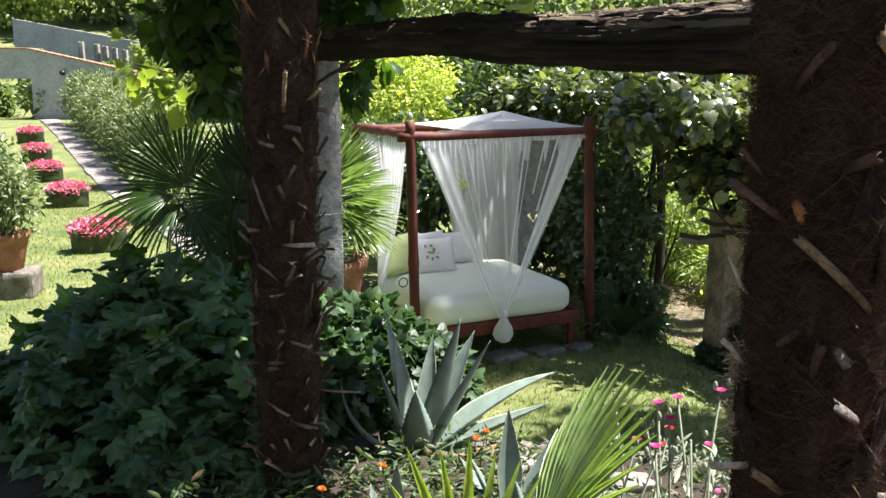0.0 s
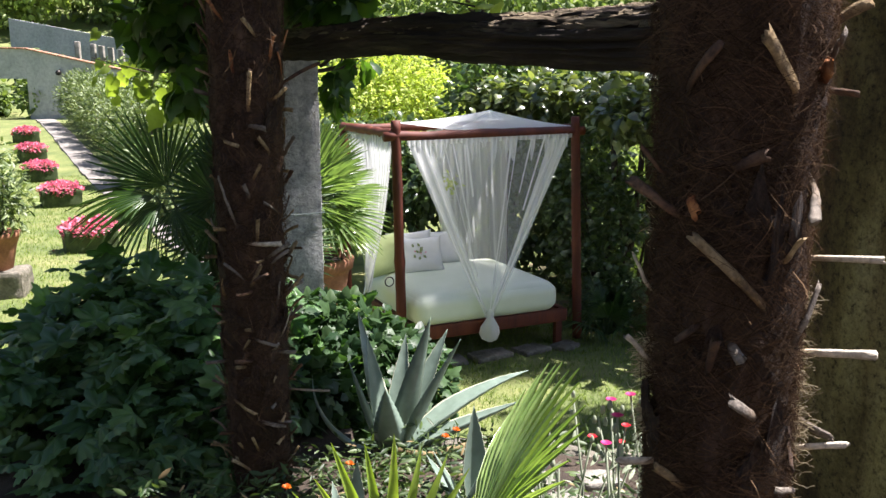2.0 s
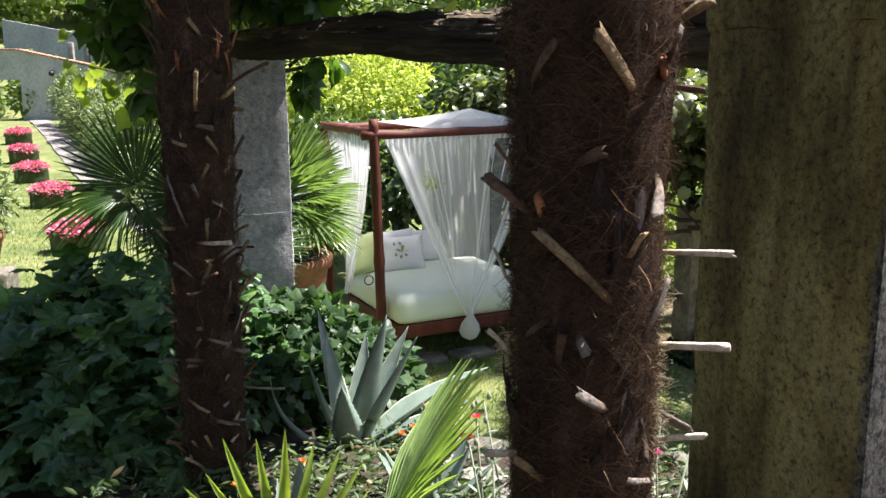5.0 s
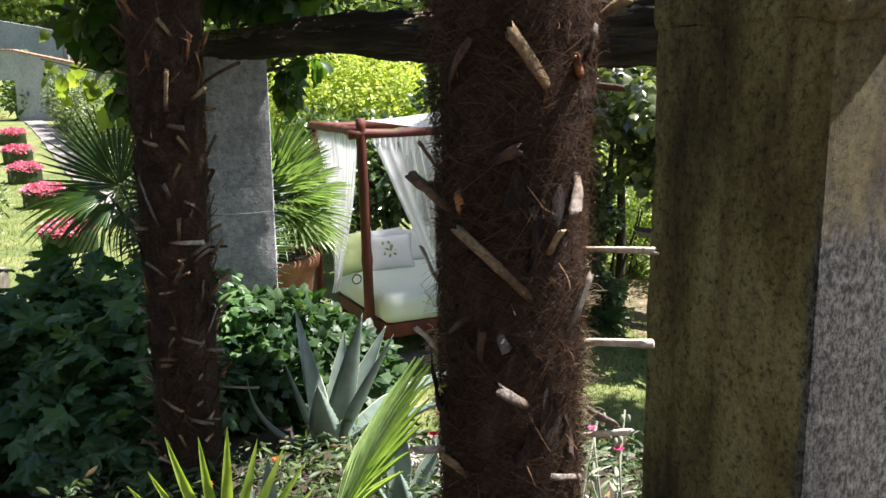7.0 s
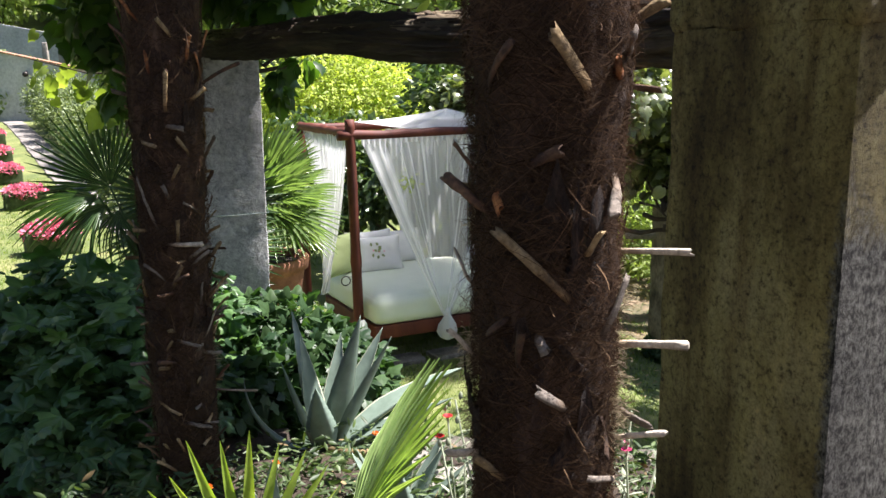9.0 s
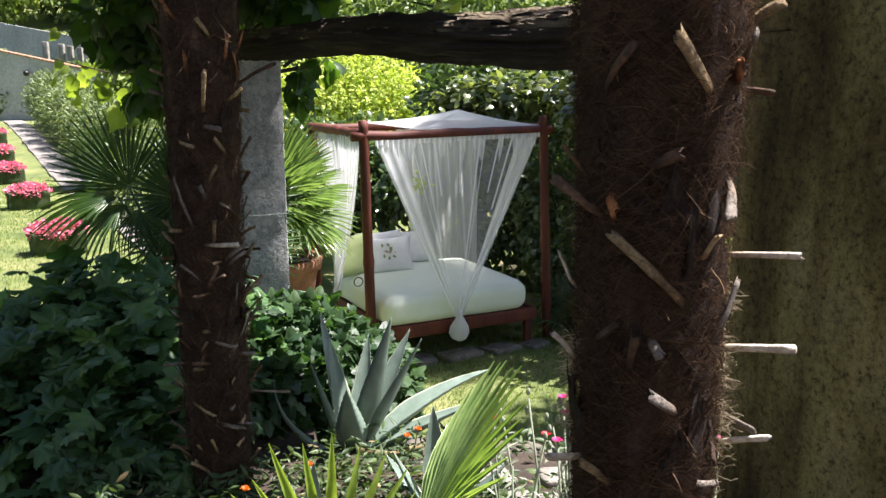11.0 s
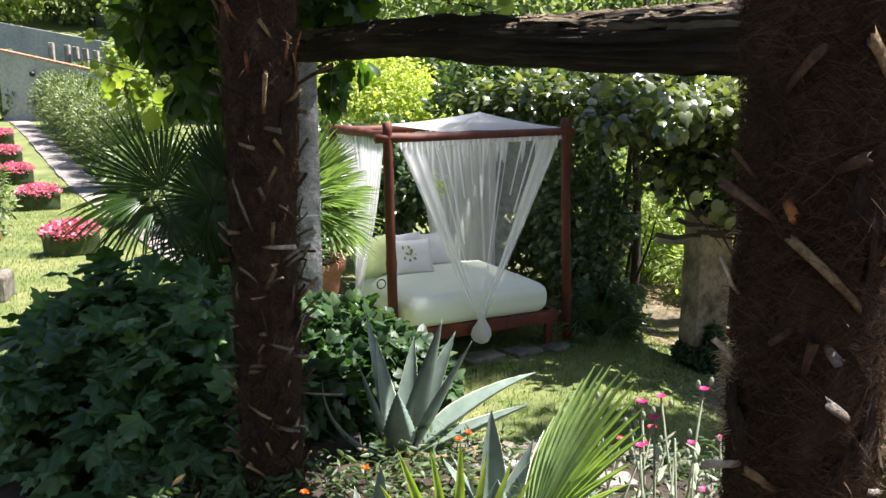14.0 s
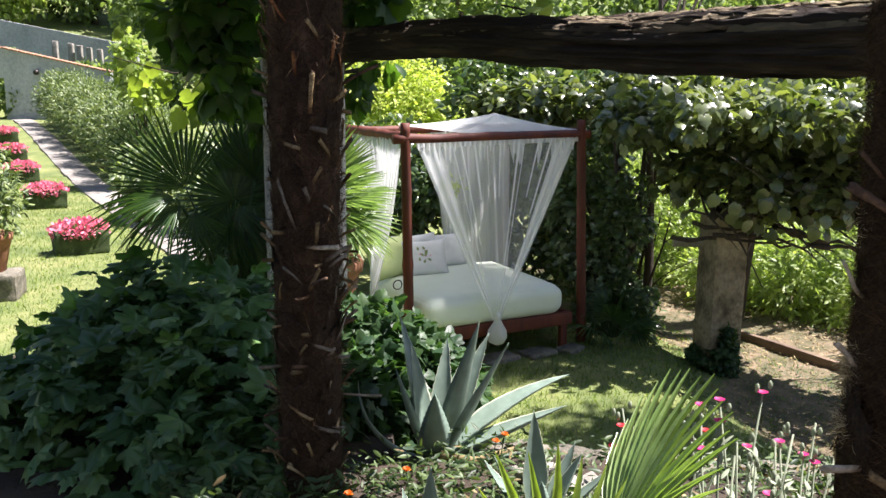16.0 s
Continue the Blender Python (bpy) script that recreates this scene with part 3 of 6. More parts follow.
# ---- the pergola ----
def pillar(at, turn, w, d, h, label, mat=M_STUCCO, cap=0.0):
    ob = thing("pillar", at, turn, label, "pillar", "pergola pillars")
    bm = box(w, d, h, 0.0)
    bmesh.ops.subdivide_edges(bm, edges=[e for e in bm.edges if abs(e.verts[0].co.z - e.verts[1].co.z) > 0.1], cuts=40)
    bmesh.ops.subdivide_edges(bm, edges=[e for e in bm.edges if abs(e.verts[0].co.z - e.verts[1].co.z) < 0.01], cuts=7, use_grid_fill=True)
    bm.normal_update()
    for v in bm.verts:
        corner = min(abs(abs(v.co.x) - w / 2), 0.04) + min(abs(abs(v.co.y) - d / 2), 0.04)
        k = noise.noise(v.co * 3 + Vector(at)) * 0.006 + noise.noise(v.co * 14) * 0.005
        v.co += Vector((v.co.x, v.co.y, 0)).normalized() * (k - (0.006 if corner < 0.03 else 0))
    bm.normal_update()
    for e in bm.edges:
        if e.calc_face_angle(0.0) > 0.7:
            e.smooth = False
    part("shaft", bm, mat, ob)
    if cap:
        part("head_block", roughen(box(w + 0.012, d + 0.012, cap, 0.02, (0, 0, h - 0.006)), 0.022, 6, 7), mat, ob)
    return ob




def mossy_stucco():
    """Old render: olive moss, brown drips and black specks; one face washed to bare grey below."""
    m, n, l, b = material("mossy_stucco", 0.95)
    big = noise_node(n, l, 6.0, 8, stretch=(1, 1, 0.55), rough=0.7)
    drip = noise_node(n, l, 9.0, 5, stretch=(1, 1, 0.12), rough=0.6)
    fine = noise_node(n, l, 60, 7, rough=0.8)
    grit = noise_node(n, l, 150, 4, rough=0.8)
    moss = ramp(n, l, big.outputs["Fac"], [(0.30, (0.16, 0.125, 0.05)), (0.43, (0.27, 0.225, 0.085)), (0.54, (0.40, 0.35, 0.15)), (0.64, (0.47, 0.42, 0.21)), (0.76, (0.33, 0.235, 0.11))])
    runs = ramp(n, l, drip.outputs["Fac"], [(0.36, (0.60, 0.52, 0.42)), (0.50, (0.95, 0.93, 0.88)), (0.66, (1.10, 1.08, 1.0))])
    moss = mix(n, l, 1.0, moss.outputs["Color"], runs.outputs["Color"], "MULTIPLY")
    spots = ramp(n, l, fine.outputs["Fac"], [(0.38, (0.16, 0.145, 0.10)), (0.46, (0.80, 0.78, 0.72)), (0.53, (1.0, 1.0, 1.0)), (0.66, (1.28, 1.24, 1.12))])
    moss = mix(n, l, 0.9, moss, mix(n, l, 1.0, moss, spots.outputs["Color"], "MULTIPLY"))
    stain = noise_node(n, l, 3.4, 5, stretch=(1, 1, 0.45), rough=0.65)
    broad = ramp(n, l, stain.outputs["Fac"], [(0.38, (0.42, 0.38, 0.32)), (0.47, (0.78, 0.75, 0.68)), (0.54, (1.0, 1.0, 1.0)), (0.66, (1.12, 1.10, 1.05))])
    moss = mix(n, l, 1.0, moss, broad.outputs["Color"], "MULTIPLY")
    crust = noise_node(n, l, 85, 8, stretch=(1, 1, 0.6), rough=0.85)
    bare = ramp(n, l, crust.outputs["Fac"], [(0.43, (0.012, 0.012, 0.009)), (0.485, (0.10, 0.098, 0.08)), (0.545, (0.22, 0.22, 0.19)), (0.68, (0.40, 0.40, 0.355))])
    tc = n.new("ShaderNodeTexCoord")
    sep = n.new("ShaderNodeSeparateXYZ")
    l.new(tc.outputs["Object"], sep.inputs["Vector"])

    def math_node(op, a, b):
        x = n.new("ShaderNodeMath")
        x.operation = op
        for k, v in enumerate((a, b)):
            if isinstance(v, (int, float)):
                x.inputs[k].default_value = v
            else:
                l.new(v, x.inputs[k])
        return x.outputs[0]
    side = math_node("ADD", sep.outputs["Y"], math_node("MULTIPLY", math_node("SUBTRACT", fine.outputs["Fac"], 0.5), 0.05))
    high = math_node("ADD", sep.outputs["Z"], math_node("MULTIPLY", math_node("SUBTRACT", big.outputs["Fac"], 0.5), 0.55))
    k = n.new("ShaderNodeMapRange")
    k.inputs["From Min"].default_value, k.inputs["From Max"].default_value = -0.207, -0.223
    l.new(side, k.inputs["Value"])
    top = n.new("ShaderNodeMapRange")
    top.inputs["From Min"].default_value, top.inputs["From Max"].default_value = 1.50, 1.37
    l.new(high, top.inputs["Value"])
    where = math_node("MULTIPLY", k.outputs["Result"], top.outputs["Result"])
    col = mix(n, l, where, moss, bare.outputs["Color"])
    g = ramp(n, l, grit.outputs["Fac"], [(0.36, (0.55, 0.54, 0.50)), (0.47, (1.0, 1.0, 1.0)), (0.75, (1.2, 1.18, 1.1))])
    l.new(mix(n, l, 0.8, col, mix(n, l, 1.0, col, g.outputs["Color"], "MULTIPLY")), b.inputs["Base Color"])
    bump(n, l, b, crust.outputs["Fac"], 0.9, 0.02)
    return m


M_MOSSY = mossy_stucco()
pillar((-0.936, 5.686, 0), 11.5, 0.50, 0.50, 2.92, "square grey stucco pergola pillar, sunlit and pitted")
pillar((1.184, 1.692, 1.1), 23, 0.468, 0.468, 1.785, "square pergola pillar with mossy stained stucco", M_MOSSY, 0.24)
wire = thing("tie_wire", (-0.965, 5.68, 1.94), 13, "thin green plastic tie wire round the pillar", "wire")
M_WIRE = rough_stuff("green_plastic", [(0.3, (0.03, 0.06, 0.05)), (0.7, (0.05, 0.09, 0.07))], 8, 60, 0.5, 0.2)
w, d = 0.286, 0.256
part("loop", tube([(-w, -d, 0), (0, -d - 0.004, -0.006), (w, -d, 0.004), (w + 0.004, 0, 0.01), (w, d, 0.01), (0, d + 0.004, 0), (-w, d, 0), (-w - 0.004, 0, 0), (-w, -d, 0)], 0.0028, 6), M_WIRE, wire)
M_COLUMN = rough_stuff("tan_stone", [(0.32, (0.05, 0.042, 0.022)), (0.45, (0.22, 0.185, 0.11)), (0.58, (0.36, 0.31, 0.20)), (0.8, (0.48, 0.42, 0.31))], 3.2, 26, 0.95, 0.9, 0.02, speck=0.7)
pillar((3.05, 8.95, -0.4), 14, 0.38, 0.34, 1.83, "weathered square stone column under the climbing vine", M_COLUMN)


def log(name, a, b, r0, r1, label, sag=0.0, rough=0.18, seg=40, rings=120, seed=0.0, mat=M_LOG):
    a, b = Vector(a), Vector(b)
    L = (b - a).length
    bm = bmesh.new()
    rows = []
    for i in range(rings + 1):
        t = i / rings
        r = r0 + (r1 - r0) * t
        oy, oz = 0.03 * noise.noise(Vector((t * 3, seed, 1))), 0.03 * noise.noise(Vector((t * 3, seed, 9))) - sag * math.sin(math.pi * t)
        row = []
        for k in range(seg):
            an = 2 * math.pi * k / seg
            c, s = math.cos(an), math.sin(an)
            ridge = abs(noise.noise(Vector((t * L * 1.3, c * 3.2, s * 3.2 + seed)))) + 0.6 * abs(noise.noise(Vector((t * L * 4, c * 8, s * 8 + seed))))
            rr = r * (1 + rough * (0.55 - 1.3 * ridge) + 0.12 * noise.noise(Vector((t * L * 1.5, c, s + seed))))
            row.append(bm.verts.new((t * L, oy + rr * c, oz + rr * s)))
        rows.append(row)
    for p, q in zip(rows, rows[1:]):
        for k in range(seg):
            bm.faces.new((p[k], p[(k + 1) % seg], q[(k + 1) % seg], q[k]))
    bm.faces.new(rows[0])
    bm.faces.new(rows[-1])
    ob = thing(name, a, 0, label, "beam")
    d = b - a
    m = pose(0, 0, 0, 0, -math.degrees(math.atan2(d.z, d.xy.length)), math.degrees(math.atan2(d.y, d.x)))
    ob.matrix_basis = Matrix.Translation(a) @ Euler((0, -math.atan2(d.z, d.xy.length), math.atan2(d.y, d.x))).to_matrix().to_4x4()
    part("trunk", bm, mat, ob)
    return ob


def bark_strips(ob, L, r0, r1, n, seed):
    """Old bark that still clings to a log's upper side, in long torn strips, coloured pale as if sunlit."""
    g = random.Random(seed)
    for i in range(n):
        t0 = (i * 0.618) % 1.0 * 0.93
        ln, an, w = g.uniform(0.12, 0.50), radians(g.uniform(25, 165)), g.uniform(0.05, 0.17)
        bm = bmesh.new()
        rows = []
        for k in range(10):
            t = t0 + ln / L * k / 9
            r = (r0 + (r1 - r0) * t) * g.uniform(1.02, 1.14)
            ww = w * (0.35 + math.sin(math.pi * (k + 0.5) / 10)) * g.uniform(0.6, 1.1)
            rows.append([bm.verts.new((t * L + g.uniform(-0.01, 0.01), math.cos(an + ww * u) * r * (1.05 - 0.05 * abs(u)), math.sin(an + ww * u) * r * (1.05 - 0.05 * abs(u)) + 0.004 * g.uniform(-1, 1))) for u in (-1, -0.4, 0.4, 1)])
        for p, q in zip(rows, rows[1:]):
            for k in range(3):
                bm.faces.new((p[k], p[k + 1], q[k + 1], q[k]))
        bmesh.ops.solidify(bm, geom=bm.faces[:], thickness=0.006)
        part("bark_strip", bm, M_BARKSTRIP, ob)


beam = log("pergola_beam", (-1.25, 6.05, 3.02), (1.12, 1.97, 2.905), 0.068, 0.082, "dark old log beam with rough bark on the pillars", rough=0.55, rings=320, seg=80)
bark_strips(beam, 4.72, 0.068, 0.082, 200, 5)
log("log_end", (2.56, 9.12, 1.10), (3.02, 8.97, 1.13), 0.05, 0.05, "short grey log end let into the stone column", rough=0.2, seed=6, rings=24, mat=M_STONE)
log("vine_beam", (2.95, 8.95, 1.50), (5.2, 8.05, 1.46), 0.055, 0.065, "grey log carrying the climbing vine on the column", rough=0.25, seed=4)


# ---- palms ----
def fan_mesh(n=34, span=150, fold=0.035, droop=0.25, joined=0.5, seed=0, width=1.0):
    """A fan leaf of unit length: pleated segments out of one hub, joined at first and free at the tips."""
    g = np.random.default_rng(seed)
    V, F = [], []
    rr = np.array([0.03, 0.25, 0.5, 0.72, 0.9, 1.0])
    for i in range(n):
        a = radians(-span + 2 * span * (i + 0.5) / n) + g.normal() * 0.01
        half = radians(span / n) * width
        length = 1.0 - 0.28 * (abs(a) / radians(span)) ** 2 + g.normal() * 0.025
        wid = [1.0, 1.0, 1.0 if joined >= 0.5 else 0.8, 0.55, 0.26, 0.02]
        dr = droop * (0.6 + 0.8 * g.random())
        b = len(V)
        for r, w in zip(rr, wid):
            h = r * math.tan(half) if r <= joined else joined * math.tan(half) * w * 1.15
            h = max(h, 0.0015)
            z0 = 0.10 * math.sin(min(r, 1) * 2.2) - dr * max(0, r - joined) ** 1.5 * 2.2
            for s, zz in ((-1, fold * r * (1.2 - r)), (0, -fold * r * (1.2 - r)), (1, fold * r * (1.2 - r))):
                x, y = r * length, s * h * length
                V.append((math.sin(a) * x + math.cos(a) * y, math.cos(a) * x - math.sin(a) * y, z0 + zz * min(1, w + 0.3) - 0.15 * (1 - math.cos(a)) * r))
        for k in range(len(rr) - 1):
            for j in (0, 1):
                p = b + 3 * k + j
                F.append((p, p + 1, p + 4, p + 3))
    return mesh_np("frond", np.array(V), np.array(F), L_FROND)


FANS = [fan_mesh(34, 125, seed=1), fan_mesh(32, 140, 0.04, 0.4, 0.45, 2), fan_mesh(36, 115, 0.03, 0.15, 0.5, 3)]
FAN_STIFF = [fan_mesh(17, 70, 0.05, 0.02, 0.34, 5, 1.25), fan_mesh(15, 60, 0.05, 0.03, 0.32, 6, 1.25)]
FAN_OPEN = [fan_mesh(26, 74, 0.05, 0.05, 0.5, 11, 0.92), fan_mesh(14, 46, 0.05, 0.16, 0.25, 12, 0.9), fan_mesh(18, 62, 0.05, 0.30, 0.28, 13, 0.9)]
for me in FAN_STIFF:
    me.materials[0] = L_STIFF
FAN_YOUNG = fan_mesh(16, 46, 0.05, -0.03, 0.5, 8, 1.05)
FAN_YOUNG.materials[0] = L_YOUNG
FAN_SPREAD = fan_mesh(12, 70, 0.04, 0.08, 0.45, 9, 1.0)
FAN_SPREAD.materials[0] = L_FINGER


def frond(parent, start, end, normal, size, me, stalk=0.008, aim=None):
    """A fan leaf under a palm: its stalk from start to end, the blade going on from there."""
    s, e = Vector(start), Vector(end)
    d = Vector(aim).normalized() if aim else (e - s).normalized()
    x = d.cross(Vector(normal)).normalized()
    z = x.cross(d)
    m = Matrix((x, d, z)).transposed().to_4x4()
    ob = put("frond", me, parent, at=Matrix.Translation(e) @ m @ Matrix.Diagonal((size, size, size, 1)))
    inv = ob.matrix_basis.inverted()
    mid = s.lerp(e, 0.5) + Vector((0, 0, 0.06 * (e - s).length))
    part("leaf_stalk", tube([inv @ s, inv @ mid, inv @ e], [stalk * 1.5 / size, stalk / size, stalk * 0.8 / size], 6), L_FROND, ob)
    return ob


def fan_palm(parent, hub, n, reach, size, fans, seed, low=-20, high=80, az=(0, 360)):
    g = random.Random(seed)
    for i in range(n):
        a = radians(az[0] + (az[1] - az[0]) * ((i * 0.618) % 1.0) + g.uniform(-8, 8))
        el = radians(low + (high - low) * ((i + 0.5) / n) + g.uniform(-8, 8))
        d = Vector((math.cos(a) * math.cos(el), math.sin(a) * math.cos(el), math.sin(el)))
        s = Vector(hub)
        e = s + d * reach * g.uniform(0.8, 1.15)
        nrm = Vector((-math.cos(a) * math.sin(el), -math.sin(a) * math.sin(el), math.cos(el))) + Vector([g.uniform(-0.3, 0.3) for _ in range(3)])
        frond(parent, s, e, nrm, size * g.uniform(0.85, 1.15), fans[i % len(fans)])


def stub_mesh(path, normals, w, mat, seed):
    """A cut leaf base: a flat, curved, split stalk end along a path, broad at its root, frayed where it was cut."""
    g = random.Random(seed)
    bm = bmesh.new()
    rows, n = [], len(path) - 1
    twist = g.uniform(-0.5, 0.5)
    for i, (p, nrm) in enumerate(zip(path, normals)):
        t = i / n
        d = (path[min(i + 1, n)] - path[max(i - 1, 0)]).normalized()
        x = d.cross(nrm).normalized()
        z = x.cross(d)
        x, z = x * math.cos(twist * t) + z * math.sin(twist * t), z * math.cos(twist * t) - x * math.sin(twist * t)
        hw, th = w * (0.80 + 0.30 * t + 0.10 * g.uniform(-1, 1)) / 2, w * (0.50 - 0.10 * t) / 2
        ring = [(-1, 0.1), (-0.6, 0.75), (-0.1, 1.0), (0.5, 0.8), (1, 0.15), (0.5, -0.6), (-0.5, -0.6)]
        fray = w * (0.7 if i == n else 0.0)
        rows.append([bm.verts.new(p + x * hw * a + z * th * b + d * fray * g.uniform(-1, 0.4)) for a, b in ring])
    for p, q in zip(rows, rows[1:]):
        for k in range(7):
            bm.faces.new((p[k], p[(k + 1) % 7], q[(k + 1) % 7], q[k]))
    bm.faces.new(rows[0])
    bm.faces.new(rows[-1])
    me = bm_mesh("leaf_stub", bm, mat, True)
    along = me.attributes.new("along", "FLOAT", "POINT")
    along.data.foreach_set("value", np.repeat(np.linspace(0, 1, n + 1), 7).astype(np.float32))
    return me


def sheath_mesh(span, seed):
    """A torn flap of leaf sheath: a piece of a unit tube, unit high, standing off at its ragged top."""
    g = np.random.default_rng(seed)
    nx, nz = 12, 7
    V = []
    for j in range(nz):
        for i in range(nx):
            u, v = 2 * i / (nx - 1) - 1, j / (nz - 1)
            an = radians(span) * u * (1 - 0.45 * v) + 0.35 * v * (seed % 3 - 1)
            r = 1.0 + 0.02 + 0.10 * v ** 2 * (1 - 0.5 * u * u) + g.normal() * 0.02
            V.append((math.cos(an) * r, math.sin(an) * r, v * (1 - 0.35 * u * u + (0.18 * g.normal() if j == nz - 1 else 0))))
    F = [(j * nx + i, j * nx + i + 1, (j + 1) * nx + i + 1, (j + 1) * nx + i) for j in range(nz - 1) for i in range(nx - 1)]
    return mesh_np("fibre_sheath", np.array(V), np.array(F), M_FIBRE, None, True)


SHEATHS = [sheath_mesh(s, k) for k, s in enumerate((38, 50, 30, 60, 44, 34))]


M_STRIP = leaf_material("old_sheath", (0.045, 0.025, 0.015), (0.20, 0.125, 0.072), (1.6, 1.4, 1.0), 0.85, 0.12, spec=0.15)


def palm_trunk(at, r_low, r_high, h, lean, label, seed, hairs, hair_len, stubs, random_stubs, crown_size, stub_w, shag=(), tufts=(), shaggy=0.0):
    """A hairy palm: a fibrous stem, cut leaf bases, loose hair, the crown. stubs: height and angle of the root, height, angle and distance from the axis of the tip."""
    ob = thing("palm_tree", at, 0, label, "palm")
    lean = Vector(lean)

    def axis(z):
        return Vector((lean.x * z, lean.y * z, z))

    def radius(z, a):
        base = (r_low + (r_high - r_low) * min(1, z / 2.6)) * (1 + shaggy * sm(1.45, 1.7, z))
        c, s = math.cos(a), math.sin(a)
        return base * (1 + 0.10 * noise.noise(Vector((c * 1.5, s * 1.5, z * 3 + seed))) + 0.10 * noise.noise(Vector((c * 4, s * 4, z * 9 + seed))) + 0.05 * noise.noise(Vector((c * 14, s * 14, z * 16 + seed))))
    bm = bmesh.new()
    seg, rings = 72, int(h / 0.014)
    rows = [[bm.verts.new(axis(h * i / rings) + Vector((math.cos(a), math.sin(a), 0)) * radius(h * i / rings, a)) for a in (2 * math.pi * k / seg for k in range(seg))] for i in range(rings + 1)]
    for p, q in zip(rows, rows[1:]):
        for k in range(seg):
            bm.faces.new((p[k], p[(k + 1) % seg], q[(k + 1) % seg], q[k]))
    bm.faces.new(rows[-1])
    trunk = part("trunk", bm, M_FIBRE, ob)
    # hair: fine strips that lie round the stem, crossing, some loose
    g = np.random.default_rng(seed)
    n, m = hairs, 5
    z, a = g.uniform(0.0, h - 0.2, n), g.uniform(0, 2 * np.pi, n)
    loose = (g.random(n) < 0.22)
    slope, da = g.normal(0, 1.3, n), g.choice([-1, 1], n) * np.abs(g.normal(1.0, 0.5, n))
    L = hair_len * g.uniform(0.4, 1.3, n)
    base = (r_low + (r_high - r_low) * np.minimum(1, z / 2.6)) * (1 + shaggy * sm(1.45, 1.7, z))
    V = np.zeros((n, m, 2, 3))
    w = 0.00055 * (r_low / 0.09) * g.uniform(0.4, 1.6, n)
    for j in range(m):
        t = j / (m - 1)
        ang = a + da * L * t / base * 0.75
        zz = z + slope * L * t * 0.8
        out = base * (1.03 + 0.05 * g.random(n)) + np.where(loose, L * 0.42 * t ** 1.4, 0.006 * np.sin(np.pi * t))
        zz = zz - np.where(loose, L * 0.35 * t * t, 0)
        for k, s in ((0, -1), (1, 1)):
            V[:, j, k] = np.stack([lean.x * zz + np.cos(ang) * out, lean.y * zz + np.sin(ang) * out, zz + s * w * (1.2 - t)], 1)
    q = np.arange(m - 1) * 2
    F = np.stack([q, q + 1, q + 3, q + 2], 1)
    F = (F[None] + (np.arange(n) * m * 2)[:, None, None]).reshape(-1, 4)
    put("fibre", mesh_np("fibre", V.reshape(-1, 3), F, M_HAIR), ob, "loose brown fibre wrapped round the stem", kind="stuff")
    r = random.Random(seed)
    for i in range(int(h / 0.028)):
        zs = 0.05 + (h - 0.3) * ((i * 0.618) % 1.0)
        rr = (r_low + (r_high - r_low) * min(1, zs / 2.6)) * r.uniform(0.97, 1.04)
        put("fibre_sheath", SHEATHS[i % 6], ob, at=Matrix.Translation(axis(zs)) @ pose(0, 0, 0, r.uniform(-5, 5), r.uniform(-5, 5), r.uniform(0, 360)) @ Matrix.Diagonal((rr, rr, r.uniform(0.07, 0.17), 1)))
    rm = (r_low + r_high) / 2
    for _ in range(random_stubs):
        zs, an = r.uniform(0.1, h - 0.3), r.uniform(10, 200)
        if r.random() < 0.45 or zs < 0.9 * rm / 0.095 or zs > 2.1:
            an += r.uniform(0, 360)
        if abs((an + 90 + 180) % 360 - 180) < 95 and 1.0 * rm / 0.095 < zs < 1.75:
            continue
        if zs > 1.85 and rm > 0.11:
            stubs = stubs + [(zs, an, zs + r.uniform(0.08, 0.2), an + r.uniform(-18, 18), rm + r.uniform(0.02, 0.07), stub_w * r.uniform(0.8, 1.4), r.choice(("tan", "dark", "dark", "orange")))]
            continue
        stubs = stubs + [(zs, an, zs + r.uniform(-0.02, 0.11), an + r.uniform(-35, 35), rm + r.uniform(0.02, 0.08), stub_w * r.uniform(0.7, 1.2), r.choice(("tan", "tan", "dark", "grey")))]
    for i, (z0, a0, z1, a1, out, w, tone) in enumerate(stubs):
        path, normals = [], []
        for k in range(9):
            t = k / 8
            z, a = z0 + (z1 - z0) * t, radians(a0 + (a1 - a0) * t)
            nrm = Vector((math.cos(a), math.sin(a), 0))
            r0, r1 = radius(z, a) - 0.003 + 0.012 * min(1, t * 3), max(out, radius(z, a) + 0.018)
            path.append(axis(z) + nrm * (r0 + (r1 - r0) * t ** 1.6))
            normals.append(Vector((-math.sin(a), math.cos(a), 0.2)) if out > 1.4 * rm else nrm + Vector((0, 0, 0.4)))
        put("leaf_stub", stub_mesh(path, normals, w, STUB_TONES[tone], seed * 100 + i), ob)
    # old sheath fibre in long loose strips, hanging
    for z0, z1, n, size in shag:
        g = np.random.default_rng(seed + 40)
        z, a = g.uniform(z0, z1, n), g.uniform(0, 2 * np.pi, n)
        L, w = size * g.uniform(0.05, 0.22, n), size * g.uniform(0.0006, 0.003, n)
        tilt, off, flare = g.normal(0, 0.35 + 0.5 * (size < 1), n), size * g.uniform(0.0, 0.02, n), size * np.abs(g.normal(0, 0.035, n))
        base = r_low + (r_high - r_low) * np.minimum(1, z / 2.6)
        V = np.zeros((n, 6, 2, 3))
